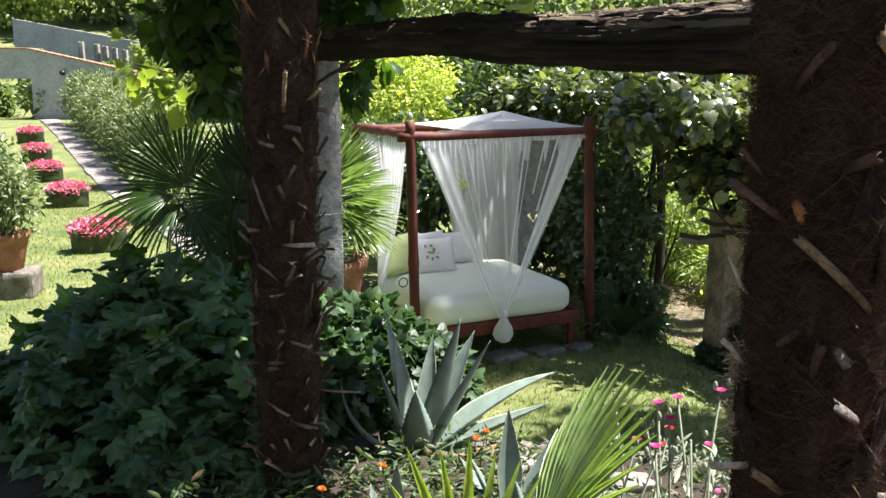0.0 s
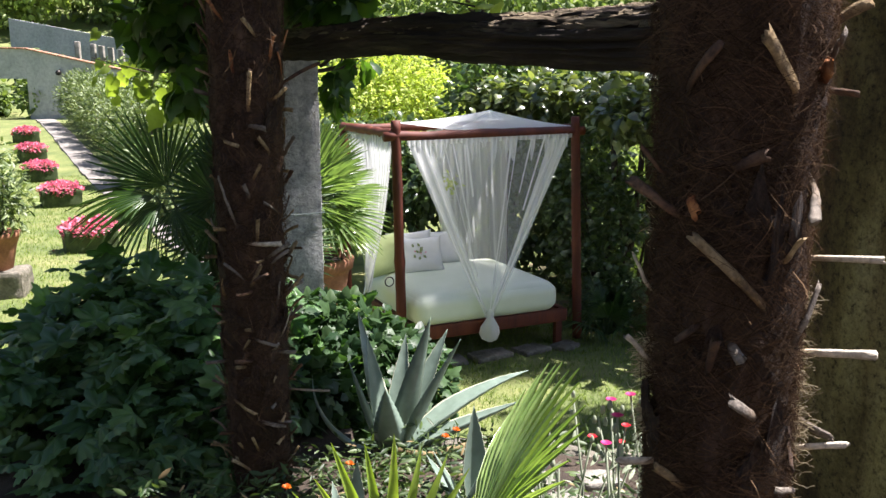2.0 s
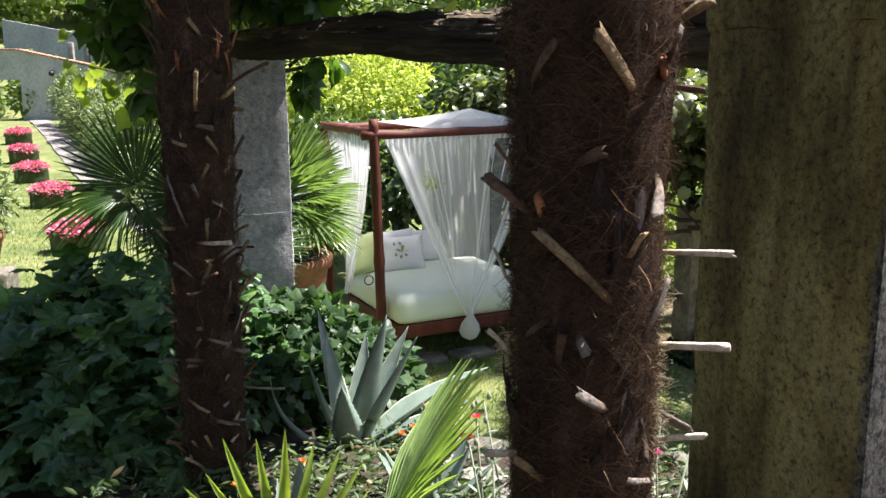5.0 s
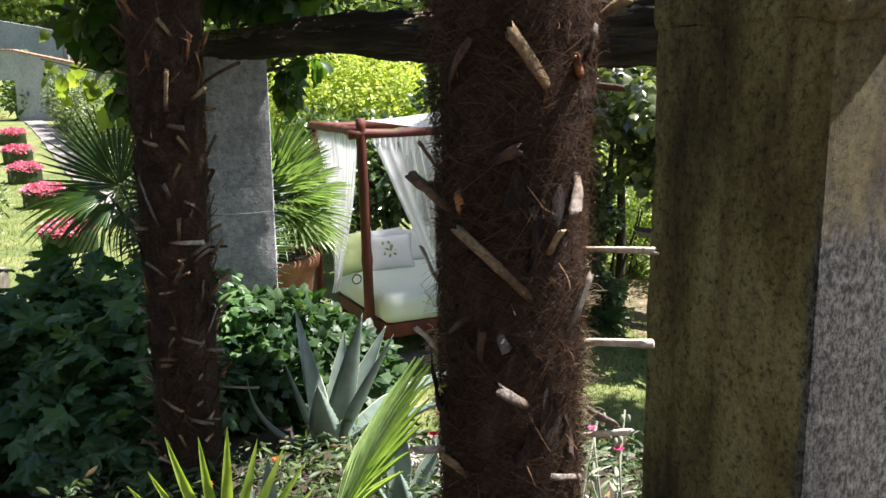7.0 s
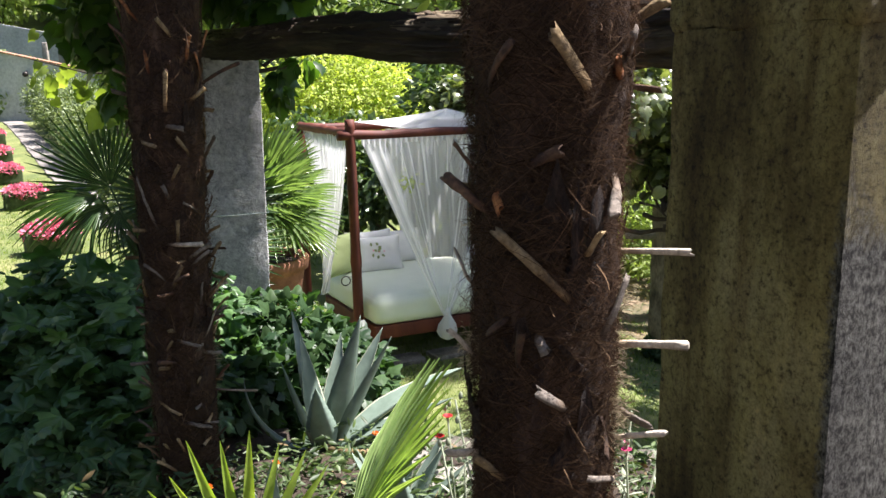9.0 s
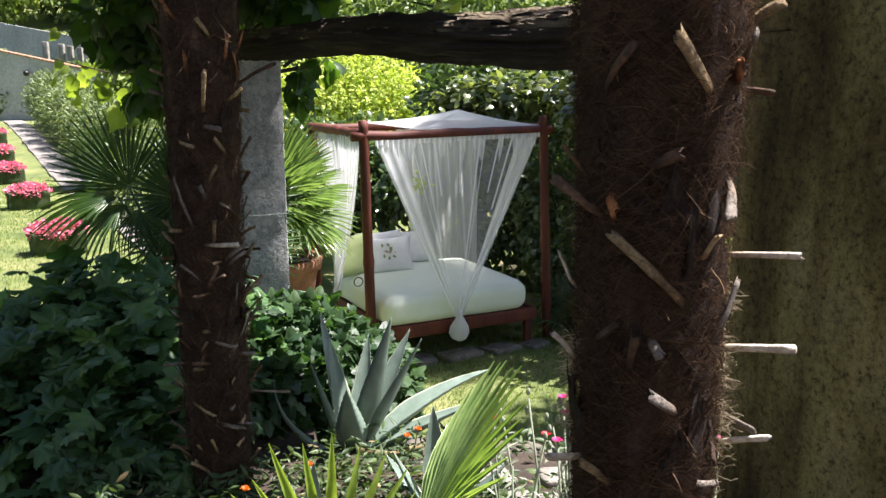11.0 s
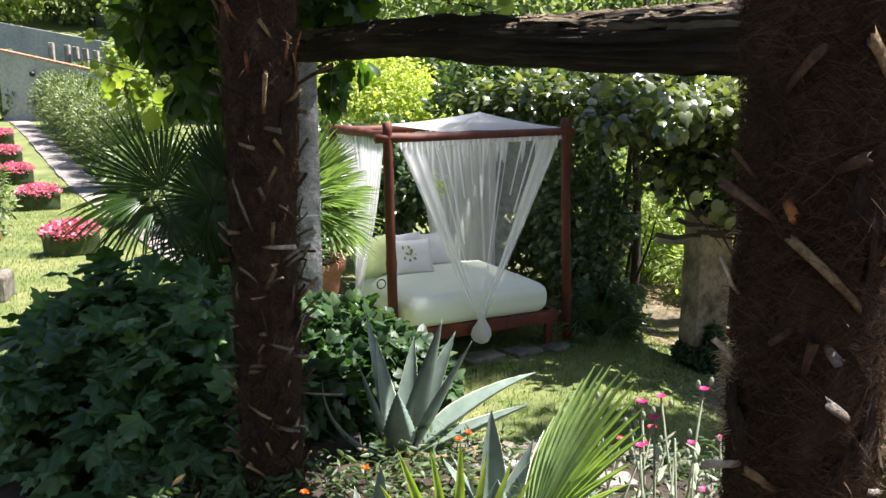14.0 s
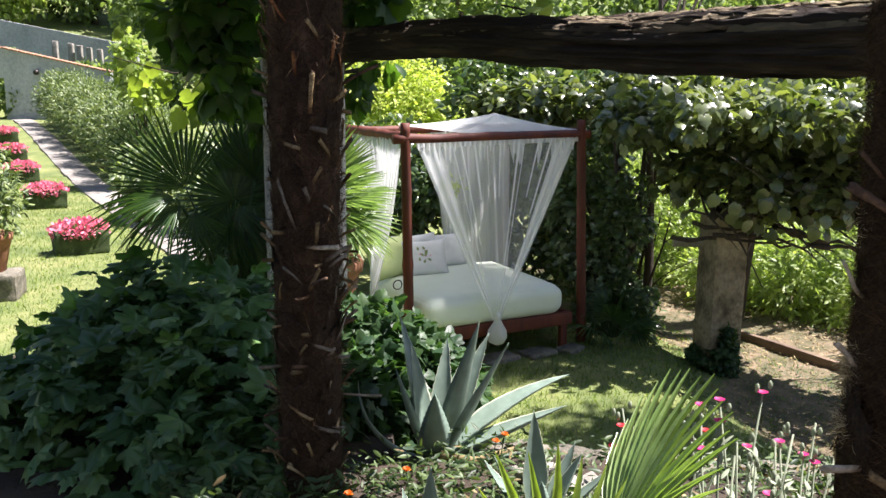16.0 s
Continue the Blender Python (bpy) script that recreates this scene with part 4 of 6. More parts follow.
        for j in range(6):
            t = j / 5
            ang, out = a + tilt * L * t / base, base * 1.05 + off + flare * t ** 1.5 + 0.006 * np.sin(t * 5 + z * 40)
            zz = z - L * t
            for k, s in ((0, -1), (1, 1)):
                V[:, j, k] = np.stack([lean.x * zz + np.cos(ang) * out - np.sin(ang) * s * w, lean.y * zz + np.sin(ang) * out + np.cos(ang) * s * w, zz], 1)
        q = np.arange(5) * 2
        F = (np.stack([q, q + 1, q + 3, q + 2], 1)[None] + (np.arange(n) * 12)[:, None, None]).reshape(-1, 4)
        put("old_fibre", mesh_np("old_fibre", V.reshape(-1, 3), F, M_STRIP), ob, "long tan strips of old sheath fibre", kind="stuff")
    # curled tufts that stand off the stem
    for i, (z, a, n, size) in enumerate(tufts):
        g = np.random.default_rng(seed + 60 + i)
        m = 9
        nrm = np.array([math.cos(radians(a)), math.sin(radians(a)), 0])
        p = np.array(axis(z)) + nrm * radius(z, radians(a)) + g.normal(size=(n, 3)) * size * np.array([0.12, 0.3, 0.5])
        d = nrm + 0.9 * g.normal(size=(n, 3)) + np.array([0, 0, -0.2])
        V = np.zeros((n, m, 2, 3))
        for j in range(m):
            V[:, j, 0], V[:, j, 1] = p, p + np.array([0, 0, 0.0010])
            d = unit(d + 0.55 * g.normal(size=(n, 3)))
            p = p + d * size * 0.14
        q = np.arange(m - 1) * 2
        F = (np.stack([q, q + 1, q + 3, q + 2], 1)[None] + (np.arange(n) * m * 2)[:, None, None]).reshape(-1, 4)
        put("fibre_tuft", mesh_np("fibre_tuft", V.reshape(-1, 3), F, M_TUFT), ob, "pale curled fibre tuft", kind="stuff")
    if crown_size:
        fan_palm(ob, axis(h - 0.05), 22, 0.75 * crown_size, 0.75 * crown_size, FANS, seed, -15, 75)
    return ob


# cut leaf bases of the near palm: root height and angle, tip height, angle and distance, width, tone
FACING = [(1.564, -64, 1.652, -97, 0.122, 0.017, "tan"), (1.575, -146, 1.639, -119, 0.122, 0.012, "dark"), (1.615, -24, 1.654, -44, 0.122, 0.016, "grey"), (1.477, -36, 1.418, -54, 0.122, 0.017, "grey"),
          (1.302, -75, 1.407, -132, 0.122, 0.014, "tan"), (1.359, -68, 1.403, -63, 0.122, 0.012, "tan"), (1.235, -48, 1.336, -30, 0.118, 0.017, "grey"), (1.216, -118, 1.275, -112, 0.122, 0.012, "dark"),
          (1.267, -104, 1.247, -97, 0.122, 0.014, "grey"), (1.161, -80, 1.197, -104, 0.122, 0.015, "grey"), (1.05, -129, 1.08, -149, 0.122, 0.013, "tan"), (1.026, -12, 1.065, -67, 0.115, 0.009, "grey")]
FACING += [(1.122, -34, 1.081, -47, 0.112, 0.012, "dark"), (1.598, -42, 1.611, -56, 0.128, 0.026, "orange"), (1.455, -140, 1.425, -128, 0.114, 0.016, "orange"), (1.486, -112, 1.508, -88, 0.116, 0.016, "dark"),
           (1.285, -126, 1.262, -138, 0.115, 0.012, "dark"), (1.69, -120, 1.73, -108, 0.122, 0.014, "tan")]
SIDEWAYS = [(1.661, -10, 1.691, -12, 0.152, 0.015, "tan"), (1.584, -10, 1.577, -12, 0.15, 0.010, "dark"), (1.415, -140, 1.466, -178, 0.14, 0.016, "dark"), (1.468, -165, 1.51, -178, 0.128, 0.007, "dark"),
            (1.201, -179, 1.247, -178, 0.137, 0.008, "pale"), (1.075, -160, 1.061, -178, 0.145, 0.012, "pale"), (1.225, -10, 1.231, -14, 0.199, 0.013, "pale"), (1.359, -10, 1.362, -14, 0.2, 0.010, "pale"),
            (1.138, -10, 1.105, -12, 0.155, 0.014, "grey"), (1.081, -10, 1.099, -13, 0.176, 0.010, "pale"), (1.30, 176, 1.36, 172, 0.128, 0.014, "pale")]
palm_trunk((0.522, 1.15, 1.2), 0.088, 0.100, 4.6, (-0.002, 0, 0), "hairy brown palm trunk with pale cut leaf bases", 3, 90000, 0.06, FACING + SIDEWAYS,
           40, 1.0, 0.014, [(0.7, 2.3, 500, 0.28)],
           [(1.20, 168, 200, 0.034), (1.12, 172, 90, 0.03), (1.20, -12, 140, 0.036), (1.13, -14, 170, 0.04), (1.30, -10, 70, 0.035), (1.05, -14, 60, 0.04), (1.40, 165, 40, 0.03)], 0.10)
# the slender palm's
SLENDER = [(1.72, -77, 1.873, -73, 0.148, 0.018, "tan"), (1.759, -40, 1.81, -11, 0.158, 0.017, "tan"), (1.815, 15, 1.902, 13, 0.275, 0.015, "dark"), (1.678, -81, 1.66, -50, 0.143, 0.019, "grey"), (1.561, -42, 1.632, -64, 0.143, 0.015, "tan"),
           (1.625, -129, 1.601, -92, 0.143, 0.015, "tan"), (1.592, 15, 1.701, -9, 0.143, 0.015, "tan"), (1.267, -98, 1.485, -129, 0.148, 0.014, "grey"), (1.328, -18, 1.389, -60, 0.143, 0.010, "grey"), (1.232, -86, 1.219, -28, 0.148, 0.019, "pale"),
           (1.397, -78, 1.458, -87, 0.148, 0.014, "grey"), (1.985, -59, 2.057, -81, 0.158, 0.016, "tan"), (1.822, 5, 1.941, -26, 0.148, 0.016, "orange")]
SLENDER += [(1.946, -130, 2.036, -121, 0.248, 0.018, "dark"), (0.827, -30, 0.95, -12, 0.158, 0.014, "grey"), (0.788, -39, 0.757, 4, 0.158, 0.016, "grey"), (0.854, -81, 0.82, -46, 0.143, 0.014, "grey"), (0.599, 11, 0.572, 12, 0.294, 0.010, "grey"),
            (0.517, -83, 0.475, -33, 0.148, 0.017, "grey"), (0.602, -125, 0.551, -80, 0.148, 0.012, "tan"), (0.379, -79, 0.457, -88, 0.148, 0.012, "tan"), (1.052, -84, 1.153, -65, 0.148, 0.016, "tan"), (0.981, -37, 1.074, -35, 0.148, 0.015, "grey"),
            (0.707, -110, 0.808, -92, 0.148, 0.012, "dark"), (1.467, -74, 1.531, -62, 0.148, 0.013, "tan"), (1.864, -97, 1.944, -98, 0.158, 0.017, "orange"), (1.904, -40, 2.005, -36, 0.158, 0.016, "orange")]
palm_trunk((-0.63, 3.34, 0.95), 0.112, 0.134, 4.7, (0.008, 0, 0), "slender hairy palm trunk with short cut stubs", 9, 30000, 0.10, SLENDER, 420, 1.1, 0.014, [(1.9, 2.7, 160, 0.8), (0.3, 2.0, 700, 0.45)],
           [(0.55, 165, 40, 0.06), (0.75, 10, 30, 0.05), (1.25, 15, 30, 0.05), (1.95, 150, 60, 0.07)])

# potted fan palm by the pillar
pot_at = (-1.12, 7.75)
plinth = thing("stone_plinth", (*pot_at, gz(*pot_at) - 0.03), 8, "rough stone plinth under the terracotta pot", "plinth")
part("stone", roughen(box(0.66, 0.66, 0.65, 0.04), 0.03, 4, 6), M_STONE, plinth)
pot = thing("terracotta_pot", (*pot_at, 0.62), 0, "large terracotta pot with a thick banded rim", "pot")
part("vessel", lathe([(0.27, 0.0), (0.29, 0.02), (0.35, 0.2), (0.39, 0.42), (0.40, 0.46), (0.43, 0.47), (0.44, 0.56), (0.42, 0.58), (0.38, 0.57), (0.37, 0.45)], 40), M_TERRACOTTA, pot)
part("soil", lathe([(0.0, 0.52), (0.37, 0.51), (0.38, 0.47)], 24), M_SOIL, pot)
fan = thing("fan_palm", (-1.12, 7.75, 1.13), 0, "bushy green fan palm growing from the terracotta pot", "palm")
fan_palm(fan, (0, 0, 0.55), 52, 0.20, 0.58, FAN_STIFF, 21, -40, 88)
part("stem", roughen(tube([(0, 0, 0), (0, 0, 0.3), (0, 0, 0.57)], [0.07, 0.06, 0.05], 12), 0.01, 12), M_FIBRE, fan)

# ground fan palm among the shrubs
fan2 = thing("fan_palm", (-1.55, 6.15, 0.0), 0, "wide dark green fan palm beside the lawn", "palm")
part("trunk", roughen(tube([(0, 0, -0.05), (0.02, 0, 0.5), (0.0, 0, 1.15)], [0.13, 0.12, 0.10], 16), 0.02, 9), M_FIBRE, fan2)
fan_palm(fan2, (0, 0, 1.15), 5, 0.62, 0.55, FANS, 5, -10, 60, az=(10, 120))
for e, aim, nrm, s, k in (((-0.20, -0.30, 2.08), (-0.50, 0.05, 0.86), (0.25, -0.95, 0.15), 0.60, 0), ((-0.24, -0.40, 2.02), (-0.88, -0.45, -0.20), (-0.05, -0.55, 0.85), 0.60, 1), ((-0.20, -0.40, 1.97), (-0.62, -0.45, -0.62), (-0.3, -0.75, 0.55), 0.56, 1),
                          ((-0.12, -0.40, 1.93), (0.12, -0.25, -0.95), (0.0, -0.95, -0.2), 0.42, 2), ((0.22, -0.05, 2.10), (0.15, 0.05, 1.0), (0.0, -0.98, 0.1), 0.50, 0), ((0.15, -0.28, 1.95), (0.45, -0.3, -0.75), (0.0, -0.9, -0.2), 0.48, 2)):
    frond(fan2, (0, 0, 1.15), e, nrm, s, FAN_OPEN[k], aim=aim)
for e, aim, nrm, s in (((0.05, 0.05, 1.95), (-0.35, 0.1, 0.9), (0.1, -0.95, 0.3), 0.48), ((0.12, 0.1, 1.85), (0.6, 0.1, 0.5), (0.0, -0.95, 0.3), 0.50), ((0.02, 0.0, 1.75), (-0.7, -0.1, -0.3), (0.0, -0.9, 0.4), 0.46), ((0.15, 0.0, 1.75), (0.3, -0.2, -0.8), (0.0, -0.95, 0.0), 0.46)):
    frond(fan2, (0, 0, 1.15), e, nrm, s, FANS[int(s * 100) % 3], aim=aim)
for e, aim, nrm, s in (((0.42, 0.1, 1.9), (0.5, 0.1, 0.75), (0.05, -0.95, 0.3), 0.5), ((0.38, 0.05, 1.55), (0.75, -0.1, -0.2), (0.0, -0.95, 0.3), 0.5), ((0.35, 0.0, 1.4), (0.2, -0.1, -0.9), (0.0, -0.97, 0.1), 0.52), ((0.1, 0.05, 1.5), (-0.3, -0.1, -0.8), (0.0, -0.97, 0.1), 0.5)):
    frond(fan2, (0, 0, 1.15), e, nrm, s, FANS[int(s * 50) % 3], aim=aim)
for e, aim, nrm, s, k in (((0.08, 0.25, 2.10), (0.3, 0.0, 0.95), (0.05, -0.97, 0.2), 0.5, 0), ((0.26, 0.2, 2.12), (0.05, 0.0, 1.0), (0.0, -0.97, 0.2), 0.5, 1), ((0.16, 0.15, 2.17), (0.7, 0.0, 0.7), (-0.1, -0.95, 0.2), 0.45, 2)):
    frond(fan2, (0, 0, 1.15), e, nrm, s, FANS[k], aim=aim)
# small palm beside the bed
fan3 = thing("fan_palm", (1.95, 9.2, -0.03), 0, "small dark fan palm beside the daybed", "palm")
fan_palm(fan3, (0, 0, 0.02), 9, 0.34, 0.34, FANS, 8, 10, 80)
# young palms at the camera's feet
fan4 = thing("fan_palm", (0.12, 1.60, 1.3), 0, "young bright green fan palm low by the trunks", "palm")
frond(fan4, (0, 0, 0), (0.070, 0.0, 0.555), (-0.70, -0.02, 0.757), 0.43, FAN_YOUNG, 0.006, aim=(0.58, 0.20, 0.79))
fan5 = thing("fan_palm", (0.06, 1.40, 1.25), 0, "young fan palm with spread yellow-green fingers", "palm")
frond(fan5, (0, 0, 0), (-0.03, -0.01, 0.68), (0.1, -0.75, 0.65), 0.26, FAN_SPREAD, 0.005)

# ---- the daybed ----
BED_TURN = 25.5
U, V_ = Vector((math.cos(radians(BED_TURN)), math.sin(radians(BED_TURN)), 0)), Vector((-math.sin(radians(BED_TURN)), math.cos(radians(BED_TURN)), 0))
FL = Vector((-0.31, 8.19, 0))
LONG, SIDE, RAIL = 2.02, 1.48, 2.25
bed = thing("daybed", FL, BED_TURN, "red-stained wooden four-poster daybed under white netting", "bed")
for x, y in ((0, 0), (LONG, 0), (LONG, SIDE), (0, SIDE)):
    top = 2.40 if y == 0 else 2.24
    part("post", tube([(0, 0, top * i / 30) for i in range(31)], [0.051 + 0.006 * noise.noise(Vector((x, y, i * 0.35))) + 0.006 * (i % 9 == 4) - 0.004 * i / 30 for i in range(31)], 16), M_REDWOOD, bed, at=pose(x + (0.10 if x else 0.05) * (y == 0), y, 0.0, 0, (-2.5 if x else -1.2) * (y == 0), 0))
for a, b in (((-0.12, 0, RAIL), (LONG + 0.10, 0, RAIL)), ((-0.0, SIDE, RAIL), (LONG + 0.05, SIDE, RAIL)), ((0, 0.05, RAIL + 0.02), (0, SIDE + 0.02, RAIL + 0.02)), ((LONG, 0.05, RAIL + 0.01), (LONG, SIDE, RAIL + 0.01))):
    a, b = Vector(a), Vector(b)
    n = 24
    part("top_rail", tube([a.lerp(b, i / n) + Vector((0, 0, 0.012 * noise.noise(Vector((i * 0.3, a.y, 0))))) for i in range(n + 1)], [0.047 + 0.005 * noise.noise(Vector((i * 0.5, a.x, 3))) for i in range(n + 1)], 14), M_REDWOOD, bed)
FX0, FX1, FY0, FY1 = 0.13, 1.85, -0.20, 1.25      # the bed's own frame, within the posts
for x0, y0, w, d in ((FX0, FY0, FX1 - FX0, 0.06), (FX0, FY1 - 0.06, FX1 - FX0, 0.06), (FX0, FY0 + 0.06, 0.06, FY1 - FY0 - 0.12), (FX1 - 0.06, FY0 + 0.06, 0.06, FY1 - FY0 - 0.12)):
    part("side_rail", roughen(box(w, d, 0.135, 0.012, (x0 + w / 2, y0 + d / 2, 0.275)), 0.003, 4, 2), M_REDWOOD, bed)
for i in range(9):
    part("bed_slat", box(0.12, FY1 - FY0 - 0.13, 0.025, 0.005, (FX0 + 0.15 + i * 0.19, (FY0 + FY1) / 2, 0.36)), M_REDWOOD, bed)
for x, y in ((FX0 + 0.06, FY0 + 0.09), (FX1 - 0.06, FY0 + 0.09), (FX1 - 0.06, FY1 - 0.10), (FX0 + 0.06, FY1 - 0.10)):
    part("leg", box(0.08, 0.06, 0.26, 0.008, (x, y, 0.0)), M_REDWOOD, bed)
ring = bmesh.new()
tube([(-0.09 + 0.045 * math.cos(a), -0.02, 0.86 + 0.045 * math.sin(a)) for a in (i * math.pi / 9 for i in range(19))], 0.006, 6, ring)
part("tie_ring", ring, M_IRON, bed, "dark iron tie ring")


def soft_box(w, d, h, puff, r=0.1, cuts=22, seed=0.0):
    """A stuffed block: rounded edges, a swollen top, soft sides, small dents."""
    bm = bmesh.new()
    bmesh.ops.create_cube(bm, size=2.0)
    bmesh.ops.subdivide_edges(bm, edges=bm.edges[:], cuts=cuts, use_grid_fill=True)
    half = Vector((w / 2, d / 2, h / 2))
    for v in bm.verts:
        u = Vector([math.sin(c * math.pi / 2) for c in v.co])
        p = Vector((u.x * half.x, u.y * half.y, u.z * half.z))
        q = Vector([max(-(a - r), min(a - r, c)) for a, c in zip(half, p)])
        p = q + (p - q).normalized() * r if (p - q).length > 1e-6 else p
        p.z += puff * h * max(0, u.z) * max(0, 1 - u.x ** 4) * max(0, 1 - u.y ** 4)
        p.x, p.y = p.x * (1 + 0.012 * (1 - u.z * u.z)), p.y * (1 + 0.012 * (1 - u.z * u.z))
        v.co = p + p.normalized() * (0.006 * noise.noise(p * 4 + Vector((seed, 0, 0))) + 0.003 * noise.noise(p * 13))
    return bm


to_bed = pose(FL.x, FL.y, 0, 0, 0, BED_TURN)
mat_at = to_bed @ Vector(((FX0 + FX1) / 2, (FY0 + FY1) / 2 - 0.01, 0.39))
mattress = thing("mattress", mat_at, BED_TURN, "thick mattress in a smooth pale green fitted cover", "mattress")
cover = part("cover", soft_box(FX1 - FX0 - 0.11, FY1 - FY0 + 0.01, 0.31, 0.12, 0.11), M_FABRIC, mattress, at=pose(-0.065, 0, 0.163))
hw, hd = (FX1 - FX0) / 2 - 0.055, (FY1 - FY0) / 2 - 0.012
part("piping", tube([(hw * max(-1, min(1, 1.08 * math.cos(a))), hd * max(-1, min(1, 1.08 * math.sin(a))), 0.02) for a in (i * math.pi / 24 for i in range(49))], 0.004, 6), M_FABRIC, cover, "pale green corded piping")


def cushion(at, turn, tilt, w, h, t, mat, label, spots=False, seed=0, lean=0):
    ob = thing("cushion", to_bed @ Vector(at), BED_TURN + turn, label, "cushion", "cushions on the daybed")
    bm = bmesh.new()
    n = 18
    for s in (1, -1):
        for i in range(n + 1):
            for j in range(n + 1):
                u, v = 2 * i / n - 1, 2 * j / n - 1
                px_, pz = u * (1 - 0.10 * (1 - v * v)) * w / 2, v * (1 - 0.10 * (1 - u * u)) * h / 2
                th = t / 2 * (max(0, 1 - u ** 4) * max(0, 1 - v ** 4)) ** 0.55 * (1 + 0.12 * noise.noise(Vector((u * 3, v * 3, seed))))
                bm.verts.new((px_, s * th, pz + h / 2))
    bm.verts.ensure_lookup_table()
    k = (n + 1) ** 2
    for s in (0, 1):
        for i in range(n):
            for j in range(n):
                a = s * k + i * (n + 1) + j
                bm.faces.new([bm.verts[q] for q in (a, a + 1, a + n + 2, a + n + 1)])
    bmesh.ops.remove_doubles(bm, verts=bm.verts[:], dist=0.001)
    m = pose(0, 0, 0, tilt, lean, 0)
    part("cover", bm, mat, ob, at=m)
    if spots:
        g = random.Random(seed)
        flat = (OVAL[0] * np.array([1, 1, 0.03]), OVAL[1])
        for name, mats, size, count in (("printed_leaf", L_MOTIF, 0.045, 9), ("printed_petal", L_PINK, 0.022, 3)):
            for _ in range(count):
                p = np.array([(g.gauss(-0.02, 0.05), -t / 2 - 0.006, h * 0.55 + g.gauss(0, 0.045))])
                put(name, scatter(name, p, np.array([(g.uniform(-1, 1), 0, g.uniform(-0.4, 1))]), np.array([[0, -1.0, 0]]), size, flat, mats), ob, at=m)
    return ob


cushion((0.24, 0.82, 0.71), 24, -16, 0.66, 0.46, 0.16, M_GREENCLOTH, "plain soft green cushion leaning on the bed's end", seed=1)
cushion((0.64, 1.06, 0.71), 4, -18, 0.58, 0.42, 0.16, M_WHITE, "plain white cushion at the back of the bed", seed=2)
cushion((0.60, 0.74, 0.71), -6, -24, 0.54, 0.42, 0.16, M_WHITE, "white cushion with a small printed flower spray", True, seed=3)
cushion((1.02, 1.08, 0.71), 0, -20, 0.52, 0.40, 0.15, M_WHITE, "plain white cushion against the netting", seed=4)


def drape(name, top_a, top_b, low, ob, folds, amp, mat, sag=0.0, rows=30, cols=150, low_b=None, gather=0.92, label="", seed=0.0, stop=1.0):
    """Netting that hangs from a line and runs together at low (or on a line low..low_b)."""
    a, b, l0 = Vector(top_a), Vector(top_b), Vector(low)
    l1 = Vector(low_b) if low_b else l0
    out = (b - a).cross(Vector((0, 0, 1))).normalized()
    V = []
    for i in range(rows + 1):
        t = i / rows * stop
        for j in range(cols + 1):
            s = j / cols
            e = s + 0.02 * noise.noise(Vector((s * 9, seed, 0)))
            p = a.lerp(b, e).lerp(l0.lerp(l1, e), t ** 1.08)
            wave = math.sin(2 * math.pi * folds * (s + 0.03 * noise.noise(Vector((s * 5, t * 1.5, seed))))) + 0.6 * noise.noise(Vector((s * folds * 1.7, t, seed + 4)))
            p = p + out * (wave * amp * (0.5 + t * (1 - 0.6 * t)) + sag * math.sin(math.pi * t)) + Vector((0, 0, -0.02 * math.sin(math.pi * t)))
            V.append(p)
    w = cols + 1
    F = [(i * w + j, i * w + j + 1, (i + 1) * w + j + 1, (i + 1) * w + j) for i in range(rows) for j in range(cols)]
    return put(name, mesh_np(name, np.array(V), np.array(F), mat, None, True), ob, label)


net = thing("bed_netting", FL, BED_TURN, "sheer white netting draped over the bed's canopy rails", "netting")
inv = to_bed.inverted()
peak = inv @ Vector((0.635, 9.32, 2.455))
knot = Vector((0.845, -0.31, 0.46))
M_NET_TOP = net_material("canopy_netting", 0.82)
M_NET_SIDE = net_material("side_netting", 0.42)
M_NET_BACK = net_material("back_netting", 0.62)
C = [Vector((0.60, 0.02, RAIL + 0.045)), Vector((LONG, 0.0, RAIL + 0.05)), Vector((LONG, SIDE, RAIL + 0.05)), Vector((0.60, SIDE, RAIL + 0.05))]
for i in range(4):
    drape("canopy_panel", C[i], C[(i + 1) % 4], peak, net, 5, 0.004, M_NET_TOP, -0.02 if i else 0.0, 14, 60)
fa, fb = Vector((0.10, -0.03, RAIL - 0.04)), Vector((LONG - 0.07, -0.03, RAIL - 0.02))
drape("front_curtain", fa, fb, knot, net, 4, 0.004, M_NET, 0.0, 34, 260, seed=1.0, low_b=tuple(knot + Vector((0.05, 0, 0))))
drape("front_curtain", fa, fa.lerp(fb, 0.13), knot - Vector((0.03, 0, 0)), net, 2, 0.007, M_NET_DENSE, 0.0, 30, 50, seed=2.0, low_b=tuple(knot))
drape("front_curtain", fa.lerp(fb, 0.87), fb, knot, net, 2, 0.007, M_NET_DENSE, 0.0, 30, 50, seed=3.0, low_b=tuple(knot + Vector((0.03, 0, 0))))
for k, (s, stop) in enumerate(((0.20, 0.8), (0.25, 0.6), (0.33, 0.35), (0.41, 0.28), (0.49, 0.34), (0.61, 1.0), (0.65, 0.9), (0.74, 0.35), (0.82, 0.45))):
    drape("fold", fa.lerp(fb, s) + Vector((0, -0.012, 0)), fa.lerp(fb, s + 0.005 + 0.004 * (k % 3)) + Vector((0, -0.012, 0)), knot + Vector((0.005 * k - 0.02, -0.006, 0.05)), net, 1, 0.003, M_NET_TOP, 0.0, 24, 6, low_b=tuple(knot + Vector((0.005 * k - 0.012, -0.006, 0.05))), seed=20.0 + k, stop=stop)
